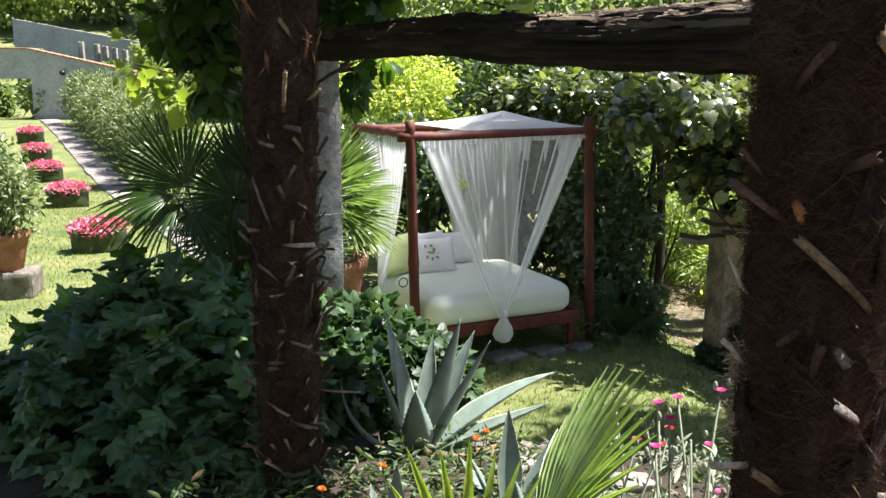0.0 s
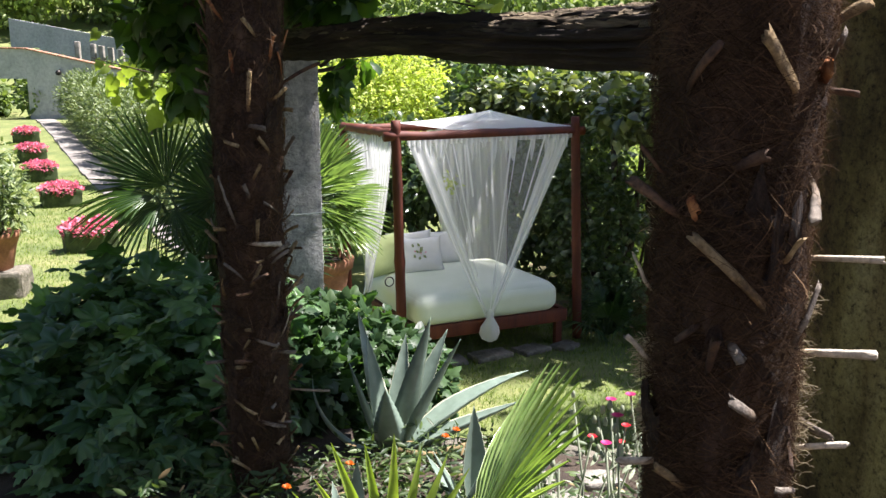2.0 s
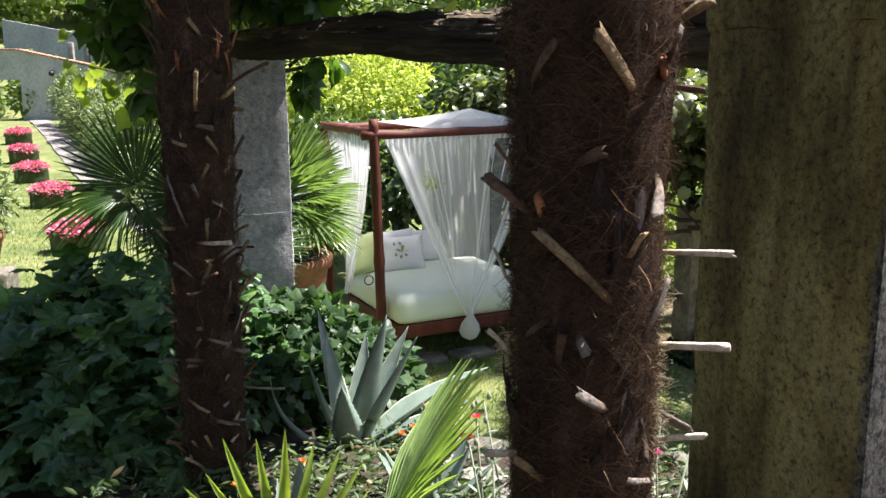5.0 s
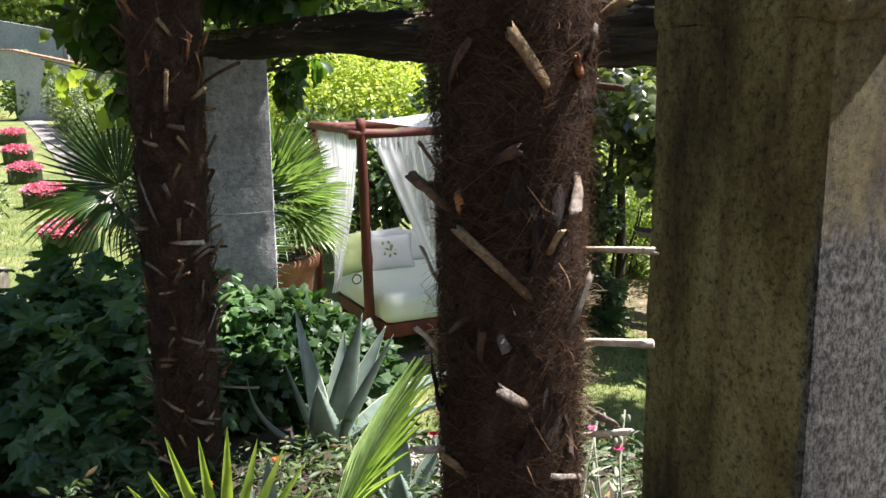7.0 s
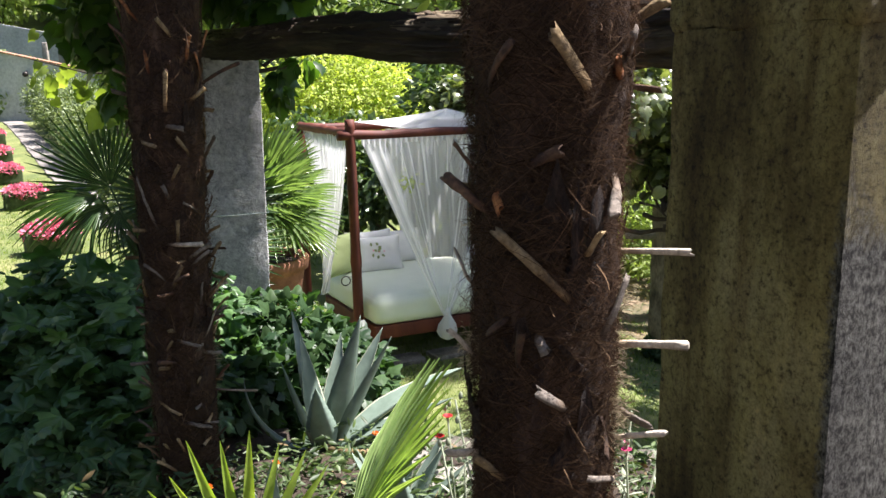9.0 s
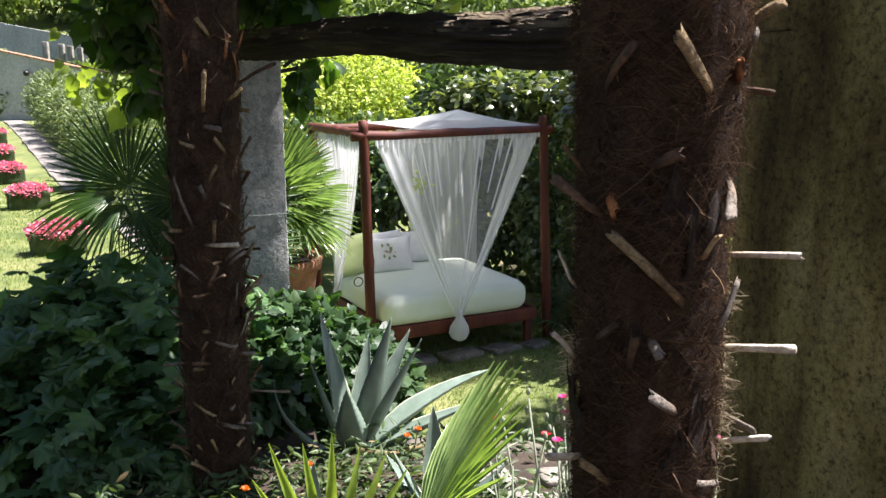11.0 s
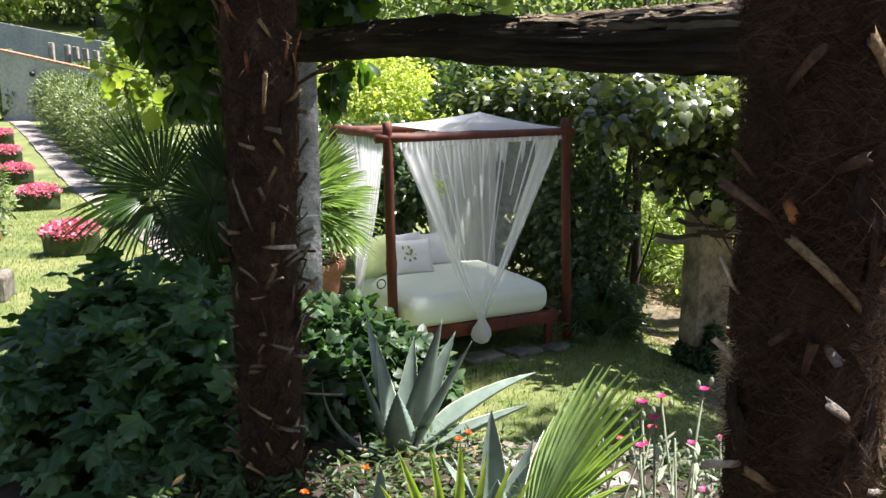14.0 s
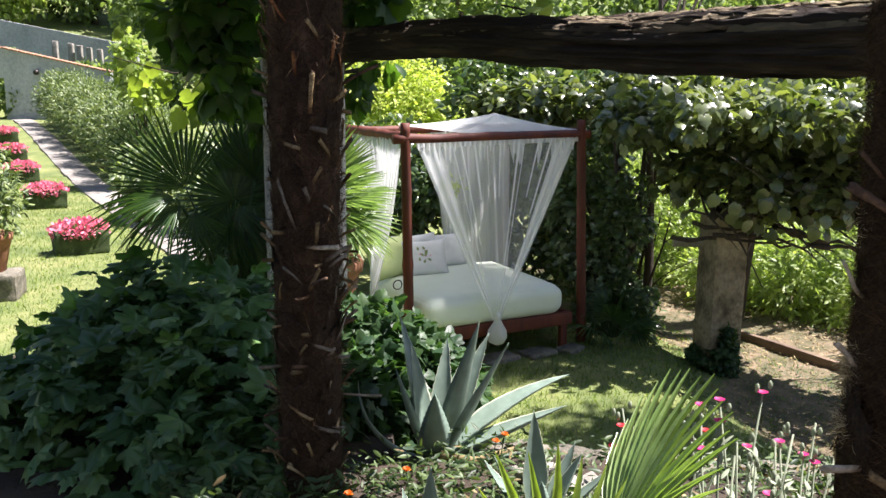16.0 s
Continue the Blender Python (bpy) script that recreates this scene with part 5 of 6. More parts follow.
for k, s in enumerate((0.25, 0.5, 0.8)):
    drape("fold", (0.86 + 1.15 * s, SIDE - 0.05, RAIL), (0.89 + 1.15 * s, SIDE - 0.05, RAIL), (0.90 + 1.1 * s, FY1 + 0.02, 0.66), net, 1, 0.004, M_NET_TOP, 0.0, 16, 6, low_b=(0.93 + 1.1 * s, FY1 + 0.02, 0.66), seed=30.0 + k)
# the gathered fringe under the front rail, hanging in uneven points
gf = random.Random(8)
points = [(gf.random(), gf.uniform(0.012, 0.03), gf.uniform(0.05, 0.15) + 0.14 * (gf.random() < 0.3)) for _ in range(46)]
V, cols = [], 300
for i in range(7):
    for j in range(cols + 1):
        e = j / cols
        drop = max([0.045] + [d * (1 - abs(e - c) / w) for c, w, d in points])
        p = fa.lerp(fb, e)
        V.append((p.x, p.y - 0.012 - 0.012 * math.sin(e * 210) * (0.4 + i / 6), p.z - drop * i / 6))
F = [(i * (cols + 1) + j, i * (cols + 1) + j + 1, (i + 1) * (cols + 1) + j + 1, (i + 1) * (cols + 1) + j) for i in range(6) for j in range(cols)]
put("fringe", mesh_np("fringe", np.array(V), np.array(F), M_NET_TOP, None, True), net)
part("knot", lathe([(0.012, 0.10), (0.035, 0.07), (0.03, 0.03), (0.045, 0.0), (0.085, -0.07), (0.095, -0.14), (0.07, -0.20), (0.02, -0.23), (0.0, -0.232)], 22, 0.35), M_NET_DENSE, net, at=Matrix.Translation(knot + Vector((0.02, 0, -0.02))))
tie = inv @ Vector((-0.66, 8.55, 0.62))
drape("side_curtain", (-0.02, 0.06, RAIL), (-0.02, SIDE - 0.15, RAIL), tie, net, 14, 0.03, M_NET_SIDE, 0.05, 26, 120, seed=6.0, low_b=tuple(tie + Vector((0.12, 0.22, 0))))
drape("side_curtain", (-0.03, 0.06, RAIL), (-0.03, 0.55, RAIL), tie, net, 6, 0.02, M_NET_TOP, 0.05, 26, 60, seed=6.5, low_b=tuple(tie + Vector((0.10, 0.10, 0))))
drape("back_curtain", (0.98, SIDE - 0.02, RAIL), (LONG, SIDE - 0.02, RAIL), (1.15, FY1 + 0.05, 0.62), net, 9, 0.015, M_NET_BACK, 0.0, 24, 120, low_b=(LONG, SIDE - 0.05, 0.55), seed=7.0)
drape("back_curtain", (LONG - 0.10, SIDE - 0.05, RAIL), (LONG + 0.02, SIDE - 0.05, RAIL), (LONG - 0.06, SIDE - 0.08, 0.50), net, 3, 0.02, M_NET_DENSE, 0.0, 20, 30, low_b=(LONG, SIDE - 0.08, 0.50), seed=8.0)

# wire trellis behind the bed
M_WIRE_PALE = rough_stuff("pale_wire", [(0.3, (0.55, 0.56, 0.52)), (0.7, (0.74, 0.74, 0.70))], 20, 90, 0.6, 0.2)
trellis = thing("wire_trellis", (0.24, 9.78, gz(0.24, 9.78)), 10, "thin pale wire plant trellis with a few sunlit leaves", "trellis")
for x in (-0.10, 0.10):
    part("upright", tube([(x, 0, -0.05), (x * 1.05, 0, 1.0), (x * 0.95, 0, 2.0)], 0.006, 6), M_WIRE_PALE, trellis)
for i in range(6):
    part("rung", tube([(-0.12, 0, 1.0 + 0.15 * i), (0.0, -0.01, 0.985 + 0.15 * i), (0.12, 0, 1.0 + 0.15 * i)], 0.005, 6), M_WIRE_PALE, trellis)
P, out = cloud(60, [((-0.04, -0.03, 1.62), (0.14, 0.03, 0.16))], 0.9, seed=44)
put("foliage", leaves_at(P, out, OVAL, L_YELLOW, 0.05, seed=45), trellis)

# flat stones before the bed
for i, (x, y, w, d) in enumerate(((0.18, 8.25, 0.38, 0.26), (0.62, 8.42, 0.42, 0.24), (1.05, 8.62, 0.36, 0.26), (1.42, 8.76, 0.30, 0.22))):
    st = thing("flat_stone", (x, y, gz(x, y) - 0.02), 20 + 9 * i, "flat grey stone set in the grass before the bed", "stone", "stones before the bed")
    part("slab", roughen(box(w, d, 0.07, 0.025), 0.018, 5, 3, i), M_EDGING, st)

# ---- agaves ----


def agave_leaf(L, w, curl, seed):
    """A thick pointed blade along +y, hollow above, curving by curl."""
    bm = bmesh.new()
    n, rows = 26, []
    for i in range(n + 1):
        t = i / n
        hw = 1.12 * w / 2 * (0.55 + 1.15 * t if t < 0.38 else 0.987 * (1 - ((t - 0.38) / 0.62) ** 1.35) + 0.004)
        th = 0.16 * w * (1 - t) ** 0.7 + 0.002
        a = curl * t
        y, z = (L * math.sin(a) / curl if abs(curl) > 1e-3 else L * t), (L * (1 - math.cos(a)) / curl if abs(curl) > 1e-3 else 0)
        up = Vector((0, -math.sin(a), math.cos(a)))
        tooth = 0.003 * (i % 2) * (1 if 0.1 < t < 0.9 else 0)
        c = Vector((0, y, z))
        prof = [(-1, 0.30), (-0.91, 0.24), (-0.5, 0.03), (0, -0.05), (0.5, 0.03), (0.91, 0.24), (1, 0.30), (0.55, -0.14), (0, -0.28), (-0.55, -0.14)]
        rows.append([bm.verts.new(c + Vector(((hw + tooth) * x, 0, 0)) + up * (zz * hw * 0.9 - (th if k > 6 else 0) * 0.5)) for k, (x, zz) in enumerate(prof)])
    for p, q in zip(rows, rows[1:]):
        for k in range(10):
            bm.faces.new((p[k], p[(k + 1) % 10], q[(k + 1) % 10], q[k]))
    bm.faces.new(rows[0])
    bm.faces.new(rows[-1])
    me = bm_mesh("leaf", bm, L_AGAVE)
    me.materials.append(L_AGAVE_RIM)
    for p in me.polygons:
        if len(p.vertices) == 4 and all(v % 10 in {0, 1, 5, 6} for v in p.vertices):
            p.material_index = 1
    return me


def agave(at, leaves, label, seed=0):
    """leaves: (azimuth, elevation, length, width, curl)"""
    ob = thing("agave", at, 0, label, "agave", "agaves on the terrace")
    for i, (az, el, L, w, curl) in enumerate(leaves):
        put("leaf", agave_leaf(L, w, curl, seed + i), ob, at=pose(0.03 * math.cos(radians(az)), 0.03 * math.sin(radians(az)), 0.0, 0, 0, az - 90) @ pose(0, 0, 0, el))
    return ob


agave((-0.11, 3.78, 1.07), [(139, 76, 0.56, 0.11, 0.05), (-36, 74, 0.73, 0.15, 0.0), (45, 57, 0.63, 0.13, 0.0), (-19, 64, 0.67, 0.125, -0.05), (21, 41, 0.76, 0.13, -0.55), (-8, 30, 0.64, 0.13, -0.1), (-92, 56, 0.46, 0.13, 0.25),
                           (131, 71, 0.68, 0.09, 0.0), (76, 66, 0.56, 0.10, 0.0), (-164, 12, 0.58, 0.06, 1.4), (-26, 8, 0.44, 0.06, 0.3), (61, 58, 0.47, 0.10, 0.0), (200, 68, 0.50, 0.10, 0.1)],
      "large blue-green agave with stiff pointed leaves", 1)
agave((0.26, 3.02, 1.16), [(100, 84, 0.42, 0.09, 0.0), (10, 62, 0.30, 0.08, 0.0), (-5, 38, 0.34, 0.07, 0.2), (180, 60, 0.30, 0.07, 0.1), (-90, 70, 0.22, 0.08, 0.1), (150, 40, 0.28, 0.06, 0.2), (40, 50, 0.32, 0.07, 0.2)], "small blue-green agave in the terrace planting", 30)
agave((-0.16, 2.55, 1.20), [(80, 85, 0.38, 0.08, 0.0), (15, 45, 0.26, 0.06, 0.5), (170, 62, 0.26, 0.06, 0.1), (-30, 30, 0.30, 0.05, 0.4), (200, 35, 0.26, 0.05, 0.4), (120, 60, 0.30, 0.06, 0.1)], "small blue-green agave in the terrace planting", 50)
agave((-0.32, 2.35, 1.20), [(100, 80, 0.33, 0.06, 0.1), (10, 60, 0.26, 0.05, 0.2), (180, 55, 0.26, 0.05, 0.2), (-80, 60, 0.2, 0.05, 0.2)], "small pale agave low between the palms", 70)

# ---- shrubs ----
shrub("lobed_shrub", [((-1.66, 4.55, 1.28), (0.58, 0.6, 0.46)), ((-1.15, 4.55, 1.32), (0.60, 0.55, 0.46)), ((-1.45, 3.95, 1.20), (0.75, 0.45, 0.36)), ((-2.2, 4.0, 1.12), (0.35, 0.4, 0.22)), ((-1.2, 3.5, 1.15), (0.42, 0.3, 0.22)), ((-0.98, 3.7, 1.18), (0.3, 0.35, 0.28))],
      2800, MALLOW, L_MALLOW, 0.126, "dense shrub with large dark green lobed leaves", seed=2, stems=16, base=(-1.5, 4.2, 1.05), up=1.5, droop=0.55, spread=0.55, clump=0.07, per=5, shell=0.4)
shrub("ivy_bush", [((-0.50, 4.75, 1.20), (0.48, 0.45, 0.38)), ((-0.18, 4.65, 1.06), (0.38, 0.38, 0.36)), ((-0.45, 4.35, 1.08), (0.35, 0.35, 0.3)), ((-0.25, 4.3, 0.85), (0.3, 0.3, 0.4)), ((-0.62, 4.1, 1.2), (0.28, 0.25, 0.25))],
      5200, IVY_BROAD, L_IVY, 0.070, "mound of glossy ivy spilling over the terrace edge", seed=4, stems=8, base=(-0.4, 4.5, 0.7), up=0.6, droop=0.6, spread=0.5)
shrub("laurel_hedge", [((0.7 + 0.62 * i, 11.4 + 0.12 * math.sin(i * 2.1), 1.45), (0.62, 0.7, (0.75 if i < 0 else 1.7) + 0.2 * math.sin(i * 1.7))) for i in range(-3, 3)],
      15000, OVAL, L_HEDGE, 0.11, "tall dense evergreen hedge behind the daybed", "hedge", seed=6, stems=10, clump=0.07, per=9, base=(1.0, 11.4, 0))
shrub("golden_shrub", [((-0.75, 13.1, 2.25), (1.15, 0.8, 0.95)), ((-1.6, 13.4, 1.9), (0.8, 0.7, 1.1)), ((-0.2, 13.2, 2.0), (0.7, 0.7, 0.8))],
      24000, SPRAY, L_YELLOW, 0.075, "golden yellow-leaved shrub in full sun", seed=8, stems=7, base=(-0.8, 13.2, 0), clump=0.09, per=10, droop=0.5)
shrub("dark_shrub", [((1.95, 9.75, 0.45), (0.35, 0.4, 0.6)), ((2.22, 9.5, 0.15), (0.30, 0.3, 0.55)), ((2.15, 9.65, 1.3), (0.30, 0.3, 0.5)), ((1.75, 10.2, 1.2), (0.4, 0.4, 0.9))],
      5200, IVY, L_HEDGE, 0.075, "dark tangled shrub between bed and column", seed=10, stems=16, base=(2.1, 9.9, -0.15), clump=0.05)
# the climbing vine on its beam
kiwi = [((2.75 + 0.55 * i, 8.72 - 0.12 * i, 2.0 + 0.05 * math.sin(i * 2)), (0.36, 0.14, 0.22)) for i in range(4)]
kiwi += [((2.55 + 0.62 * i, 8.25 - 0.14 * i, 2.47 + 0.05 * math.sin(i * 2.3)), (0.40, 0.42, 0.085)) for i in range(5)]
kiwi += [((2.15 + 0.66 * i, 9.05 - 0.15 * i, 2.42 + 0.05 * math.sin(i * 1.3)), (0.48, 0.42, 0.16)) for i in range(4)]
kiwi += [((2.75 + 0.5 * i, 9.05 - 0.12 * i, 1.98 + 0.06 * math.sin(i * 1.9)), (0.36, 0.22, 0.36)) for i in range(4)]
kiwi += [((2.3 + 0.66 * i, 9.75 - 0.12 * i, 2.60 + 0.05 * math.sin(i * 2.1)), (0.50, 0.45, 0.18)) for i in range(4)]
kiwi += [((2.6 + 0.7 * i, 10.6, 2.80 + 0.06 * math.sin(i * 1.7)), (0.55, 0.5, 0.18)) for i in range(3)]
kiwi += [((1.3, 10.6, 2.55), (0.5, 0.3, 0.22)), ((2.0, 10.4, 2.6), (0.4, 0.3, 0.2)), ((0.8, 10.9, 2.4), (0.4, 0.3, 0.28)), ((2.35, 9.45, 2.45), (0.5, 0.5, 0.12)), ((3.25, 8.55, 1.66), (0.3, 0.16, 0.2)), ((3.9, 8.35, 1.72), (0.35, 0.2, 0.22)), ((4.6, 8.2, 1.95), (0.5, 0.3, 0.22))]
shrub("kiwi_vine", kiwi, 12500, HEART, L_VINE, 0.105, "climbing vine with round leaves over the log beam", "vine", seed=12, stems=22, base=(2.95, 8.8, 1.52), up=1.3, droop=0.3, spread=0.7, clump=0.10, per=5, keep=lambda p: ~((p[:, 0] > 3.15) & (p[:, 1] > 9.3) & (np.sin(p[:, 0] * 5) * np.cos(p[:, 1] * 4) > -0.45)))
shrub("ivy_clump", [((3.02, 8.73, -0.18), (0.21, 0.09, 0.22)), ((2.82, 8.9, -0.2), (0.08, 0.2, 0.2)), ((3.10, 8.74, 0.05), (0.10, 0.05, 0.22))], 1100, IVY, L_IVY, 0.06, "dark ivy round the foot of the column", "ivy", seed=16, stems=3, base=(2.85, 8.7, -0.33))
P = np.array([(3.2 + 0.02 * i + 0.6 * math.sin(i * 2.4), 8.12 + 0.05 * math.cos(i * 1.7), 1.62 + 0.20 * math.sin(i * 3.1 + 1) + 0.08 * math.cos(i)) for i in range(22)])
hang = thing("kiwi_shoot", (3.2, 8.15, 1.85), 0, "vine shoot with large round green leaves hanging down", "vine")
put("foliage", scatter("foliage", P - np.array([3.2, 8.15, 1.85]), np.tile([[0.0, 0.0, -1.0]], (22, 1)) + 0.35 * np.random.default_rng(3).normal(size=(22, 3)), np.tile([[-0.1, -1.0, 0.3]], (22, 1)) + 0.3 * np.random.default_rng(4).normal(size=(22, 3)), 0.13, ROUND, L_VINE), hang)
part("stem", tube([(-0.4, 0.1, 0.25), (-0.1, 0.02, 0.05), (0.2, 0.0, -0.1), (0.5, 0.05, 0.1)], [0.008, 0.007, 0.006, 0.004], 6), M_BARK, hang)
for i in range(9):
    s = random.Random(200 + i)
    p0 = Vector((2.6 + 0.25 * i, 8.75 - 0.09 * i, 1.5))
    tw = thing("vine_shoot", p0, 0, "thin bare brown vine shoot hanging below the beam", "vine", "bare vine shoots")
    q = Vector((s.uniform(0.4, 1.1), s.uniform(-0.4, 0.1), s.uniform(-0.75, -0.2)))
    part("stem", tube([(0, 0, 0), q * 0.35 + Vector((0, 0, 0.1)), q * 0.7 + Vector((0, 0, 0.06)), q], [0.016, 0.013, 0.009, 0.004], 6), M_BARK, tw)
for i in range(8):
    s = random.Random(240 + i)
    a = Vector((2.45 + 0.2 * i, 8.72 + s.uniform(-0.1, 0.12), 1.30 + s.uniform(-0.12, 0.12)))
    tw = thing("bare_vine", a, 0, "dark twisted old vine stem round the column's head", "vine", "old vine stems")
    q = Vector((s.uniform(0.7, 1.3), s.uniform(-0.15, 0.1), s.uniform(-0.25, 0.08) - 0.05 * i))
    part("stem", tube([q * (k / 7) + Vector((0, s.uniform(-0.04, 0.04), s.uniform(-0.05, 0.05))) for k in range(8)], [0.026 - 0.0025 * k for k in range(8)], 7), M_BARK, tw)
shrub("grape_vine", [((-1.32, 4.95, 3.14), (0.29, 0.40, 0.26)), ((-1.22, 4.8, 2.85), (0.17, 0.2, 0.22)), ((-0.75, 5.45, 3.30), (0.35, 0.35, 0.14)), ((-0.45, 5.1, 3.2), (0.2, 0.2, 0.1))],
      620, HEART, L_GRAPE, 0.115, "climbing vine with broad leaves hanging from the pergola", "vine", seed=14, stems=5, base=(-1.0, 5.6, 2.95), up=0.8, droop=0.6, spread=0.5)
shrub("grape_vine", [((-1.22, 5.75, 2.62), (0.11, 0.14, 0.26)), ((-0.60, 6.0, 2.74), (0.08, 0.12, 0.14)), ((-0.42, 5.8, 2.88), (0.12, 0.1, 0.05))], 110, HEART, L_GRAPE, 0.10, "dark vine leaves hanging under the log by the pillar", "vine", seed=17, stems=3, base=(-0.6, 5.8, 2.97), up=0.5, droop=0.9, spread=0.5)
glow = thing("vine_shoot", (-1.35, 5.5, 2.95), 0, "vine shoot with large leaves coloured yellow-green as if backlit", "vine")
g = np.random.default_rng(18)
n = 21
u = np.concatenate([g.uniform(0, 0.42, 7), g.uniform(0.5, 1, 14)])
P = np.stack([-0.02 - 0.68 * u, 0.06 * g.normal(size=n), -0.28 + 0.20 * u + 0.075 * g.normal(size=n)], 1)
put("foliage", scatter("foliage", P, np.array([[-0.3, -0.1, -1.0]]) + 0.45 * g.normal(size=(n, 3)), np.array([[0.35, -0.8, 0.45]]) + 0.3 * g.normal(size=(n, 3)), np.where(u < 0.45, 0.135, 0.095) * g.uniform(0.75, 1.15, n), HEART, L_GLOW), glow)
part("stem", tube([(0.1, 0.05, 0.05), (-0.05, 0.02, -0.12), (-0.35, 0.0, -0.12), (-0.70, 0.0, -0.03)], [0.008, 0.007, 0.005, 0.003], 6), M_BARK, glow)
shrub("vine_shoot", [((0.28, 4.0, 3.10), (0.22, 0.1, 0.05))], 14, ROUND, L_BRIGHT, 0.07, "thin young vine shoot creeping over the log", "vine", seed=19, stems=2, base=(0.2, 3.95, 3.0), up=0.6, droop=0.2, spread=0.6)
# the pergola's vine carried on out of view, its patches placed for shade
shrub("shade_vine", [((-1.6, 4.2, 3.62), (1.0, 1.0, 0.14)), ((-2.6, 4.6, 3.62), (0.9, 1.0, 0.14)), ((-1.0, 6.0, 3.6), (0.7, 0.5, 0.14)), ((-0.50, 4.85, 3.68), (0.65, 0.6, 0.14)), ((-0.25, 4.35, 3.68), (0.45, 0.5, 0.12)), ((-0.25, 3.75, 3.7), (0.6, 0.5, 0.12)), ((-0.8, 3.7, 3.7), (0.6, 0.6, 0.12)),  ((0.60, 4.15, 3.74), (0.28, 0.35, 0.08)), ((0.45, 3.50, 3.74), (0.18, 0.33, 0.08)), ((-0.7, 6.3, 3.65), (0.7, 0.7, 0.12)), ((-1.5, 6.6, 3.65), (0.8, 0.7, 0.12))],
      6300, HEART, L_GRAPE, 0.15, "unseen broad-leaved vine patches above the pergola, placed to shade the planting", "vine", seed=15, stems=9, base=(-1.3, 5.2, 3.3), up=1.0, droop=0.2, spread=0.5, shell=0.9,
      keep=lambda p: ~((np.abs(p[:, 0] + 1.30) < 0.55) & (np.abs(p[:, 1] - 5.6) < 0.38)))

# ---- trees and the distance ----
def tree(name, at, h, trunk_r, blobs, n, template, mat, size, label, seed, lean=(0, 0), clump=0.12, per=10, limbs=7):
    ob = thing(name, at, 0, label, "tree")
    g = random.Random(seed)
    top = Vector((lean[0], lean[1], h))
    pts = [Vector((0, 0, -0.2))] + [top * (i / 6) + Vector((g.uniform(-1, 1), g.uniform(-1, 1), 0)) * 0.05 * h / 4 for i in range(1, 7)]
    part("trunk", tube(pts, [trunk_r * (1.25 - 0.85 * i / 6) for i in range(7)], 12), M_BARK, ob)
    for i in range(limbs):
        c = blobs[i % len(blobs)]
        s = pts[2 + i % 4]
        tip = Vector(c[0]) + Vector([g.uniform(-0.7, 0.7) * r for r in c[1]])
        mid = s.lerp(tip, 0.5) + Vector((0, 0, 0.1 * h / 4))
        part("limb", tube([s, mid, tip], [trunk_r * 0.5, trunk_r * 0.3, trunk_r * 0.08], 7), M_BARK, ob)
    P, out = cloud(n, blobs, 0.75, clump, per, seed)
    put("crown", leaves_at(P, out, template, mat, size, "crown", seed=seed, up=0.6, droop=0.3), ob)
    return ob


# a slim tree by the bed
tree("broadleaf_tree", (2.6, 10.3, -0.2), 4.6, 0.05, [((1.3, 1.7, 5.4), (0.6, 0.6, 0.4)), ((1.6, 2.4, 5.2), (0.7, 0.6, 0.4))],
     1800, OVAL, L_HEDGE, 0.09, "slim tree beside the daybed with a leafy crown", 20, clump=0.07, per=5)
for pts, r, label in ((((2.18, 9.75, -0.35), (2.24, 9.75, 0.25), (2.25, 9.75, 0.75), (2.12, 9.75, 1.25), (2.05, 9.8, 2.2)), 0.055, "dark ivy-grown slim trunk in the thicket"), (((2.26, 9.8, 0.7), (2.34, 9.8, 1.2), (2.42, 9.85, 2.2)), 0.035, "dark forked slim trunk in the thicket"),
                      (((4.05, 11.0, -0.4), (4.12, 11.0, 0.45), (4.18, 11.0, 1.0), (4.2, 11.1, 2.4)), 0.06, "dark slim trunk behind the stone column"), (((3.55, 10.0, -0.3), (3.60, 10.0, 0.45), (3.78, 10.0, 1.0), (3.9, 10.1, 2.0)), 0.018, "thin dark branch behind the stone column")):
    tk = thing("slim_trunk", pts[0], 0, label, "trunk", "thicket trunks")
    part("trunk", roughen(tube([Vector(p) - Vector(pts[0]) + Vector((0, 0, -0.15 if k == 0 else 0)) for k, p in enumerate(pts)], [r * (1.15 - 0.13 * k) for k in range(len(pts))], 10), 0.008, 9), M_BARK, tk)
# saplings, then two unseen tall trees past the slope
for i in range(3):
    s = random.Random(300 + i)
    p0 = Vector((2.35 + 0.12 * i, 9.9 + s.uniform(-0.3, 0.5), gz(2.6, 10.0)))
    q = Vector((s.uniform(-0.5, 0.5), s.uniform(-0.3, 0.3), s.uniform(1.0, 1.9)))
    sp = thing("bare_sapling", p0, 0, "thin bare brown sapling in the thicket", "sapling", "thicket saplings")
    part("stem", tube([(0, 0, -0.05), q * 0.4 + Vector((s.uniform(-0.1, 0.1), 0, 0)), q * 0.75, q], [0.022, 0.018, 0.012, 0.004], 6), M_BARK, sp)
    for k in range(3):
        f = q * (0.4 + 0.18 * k)
        part("twig", tube([f, f + Vector((s.uniform(-0.3, 0.3), s.uniform(-0.2, 0.2), 0.15)), f + Vector((s.uniform(-0.5, 0.5), s.uniform(-0.3, 0.3), 0.35))], [0.009, 0.006, 0.003], 5), M_BARK, sp)
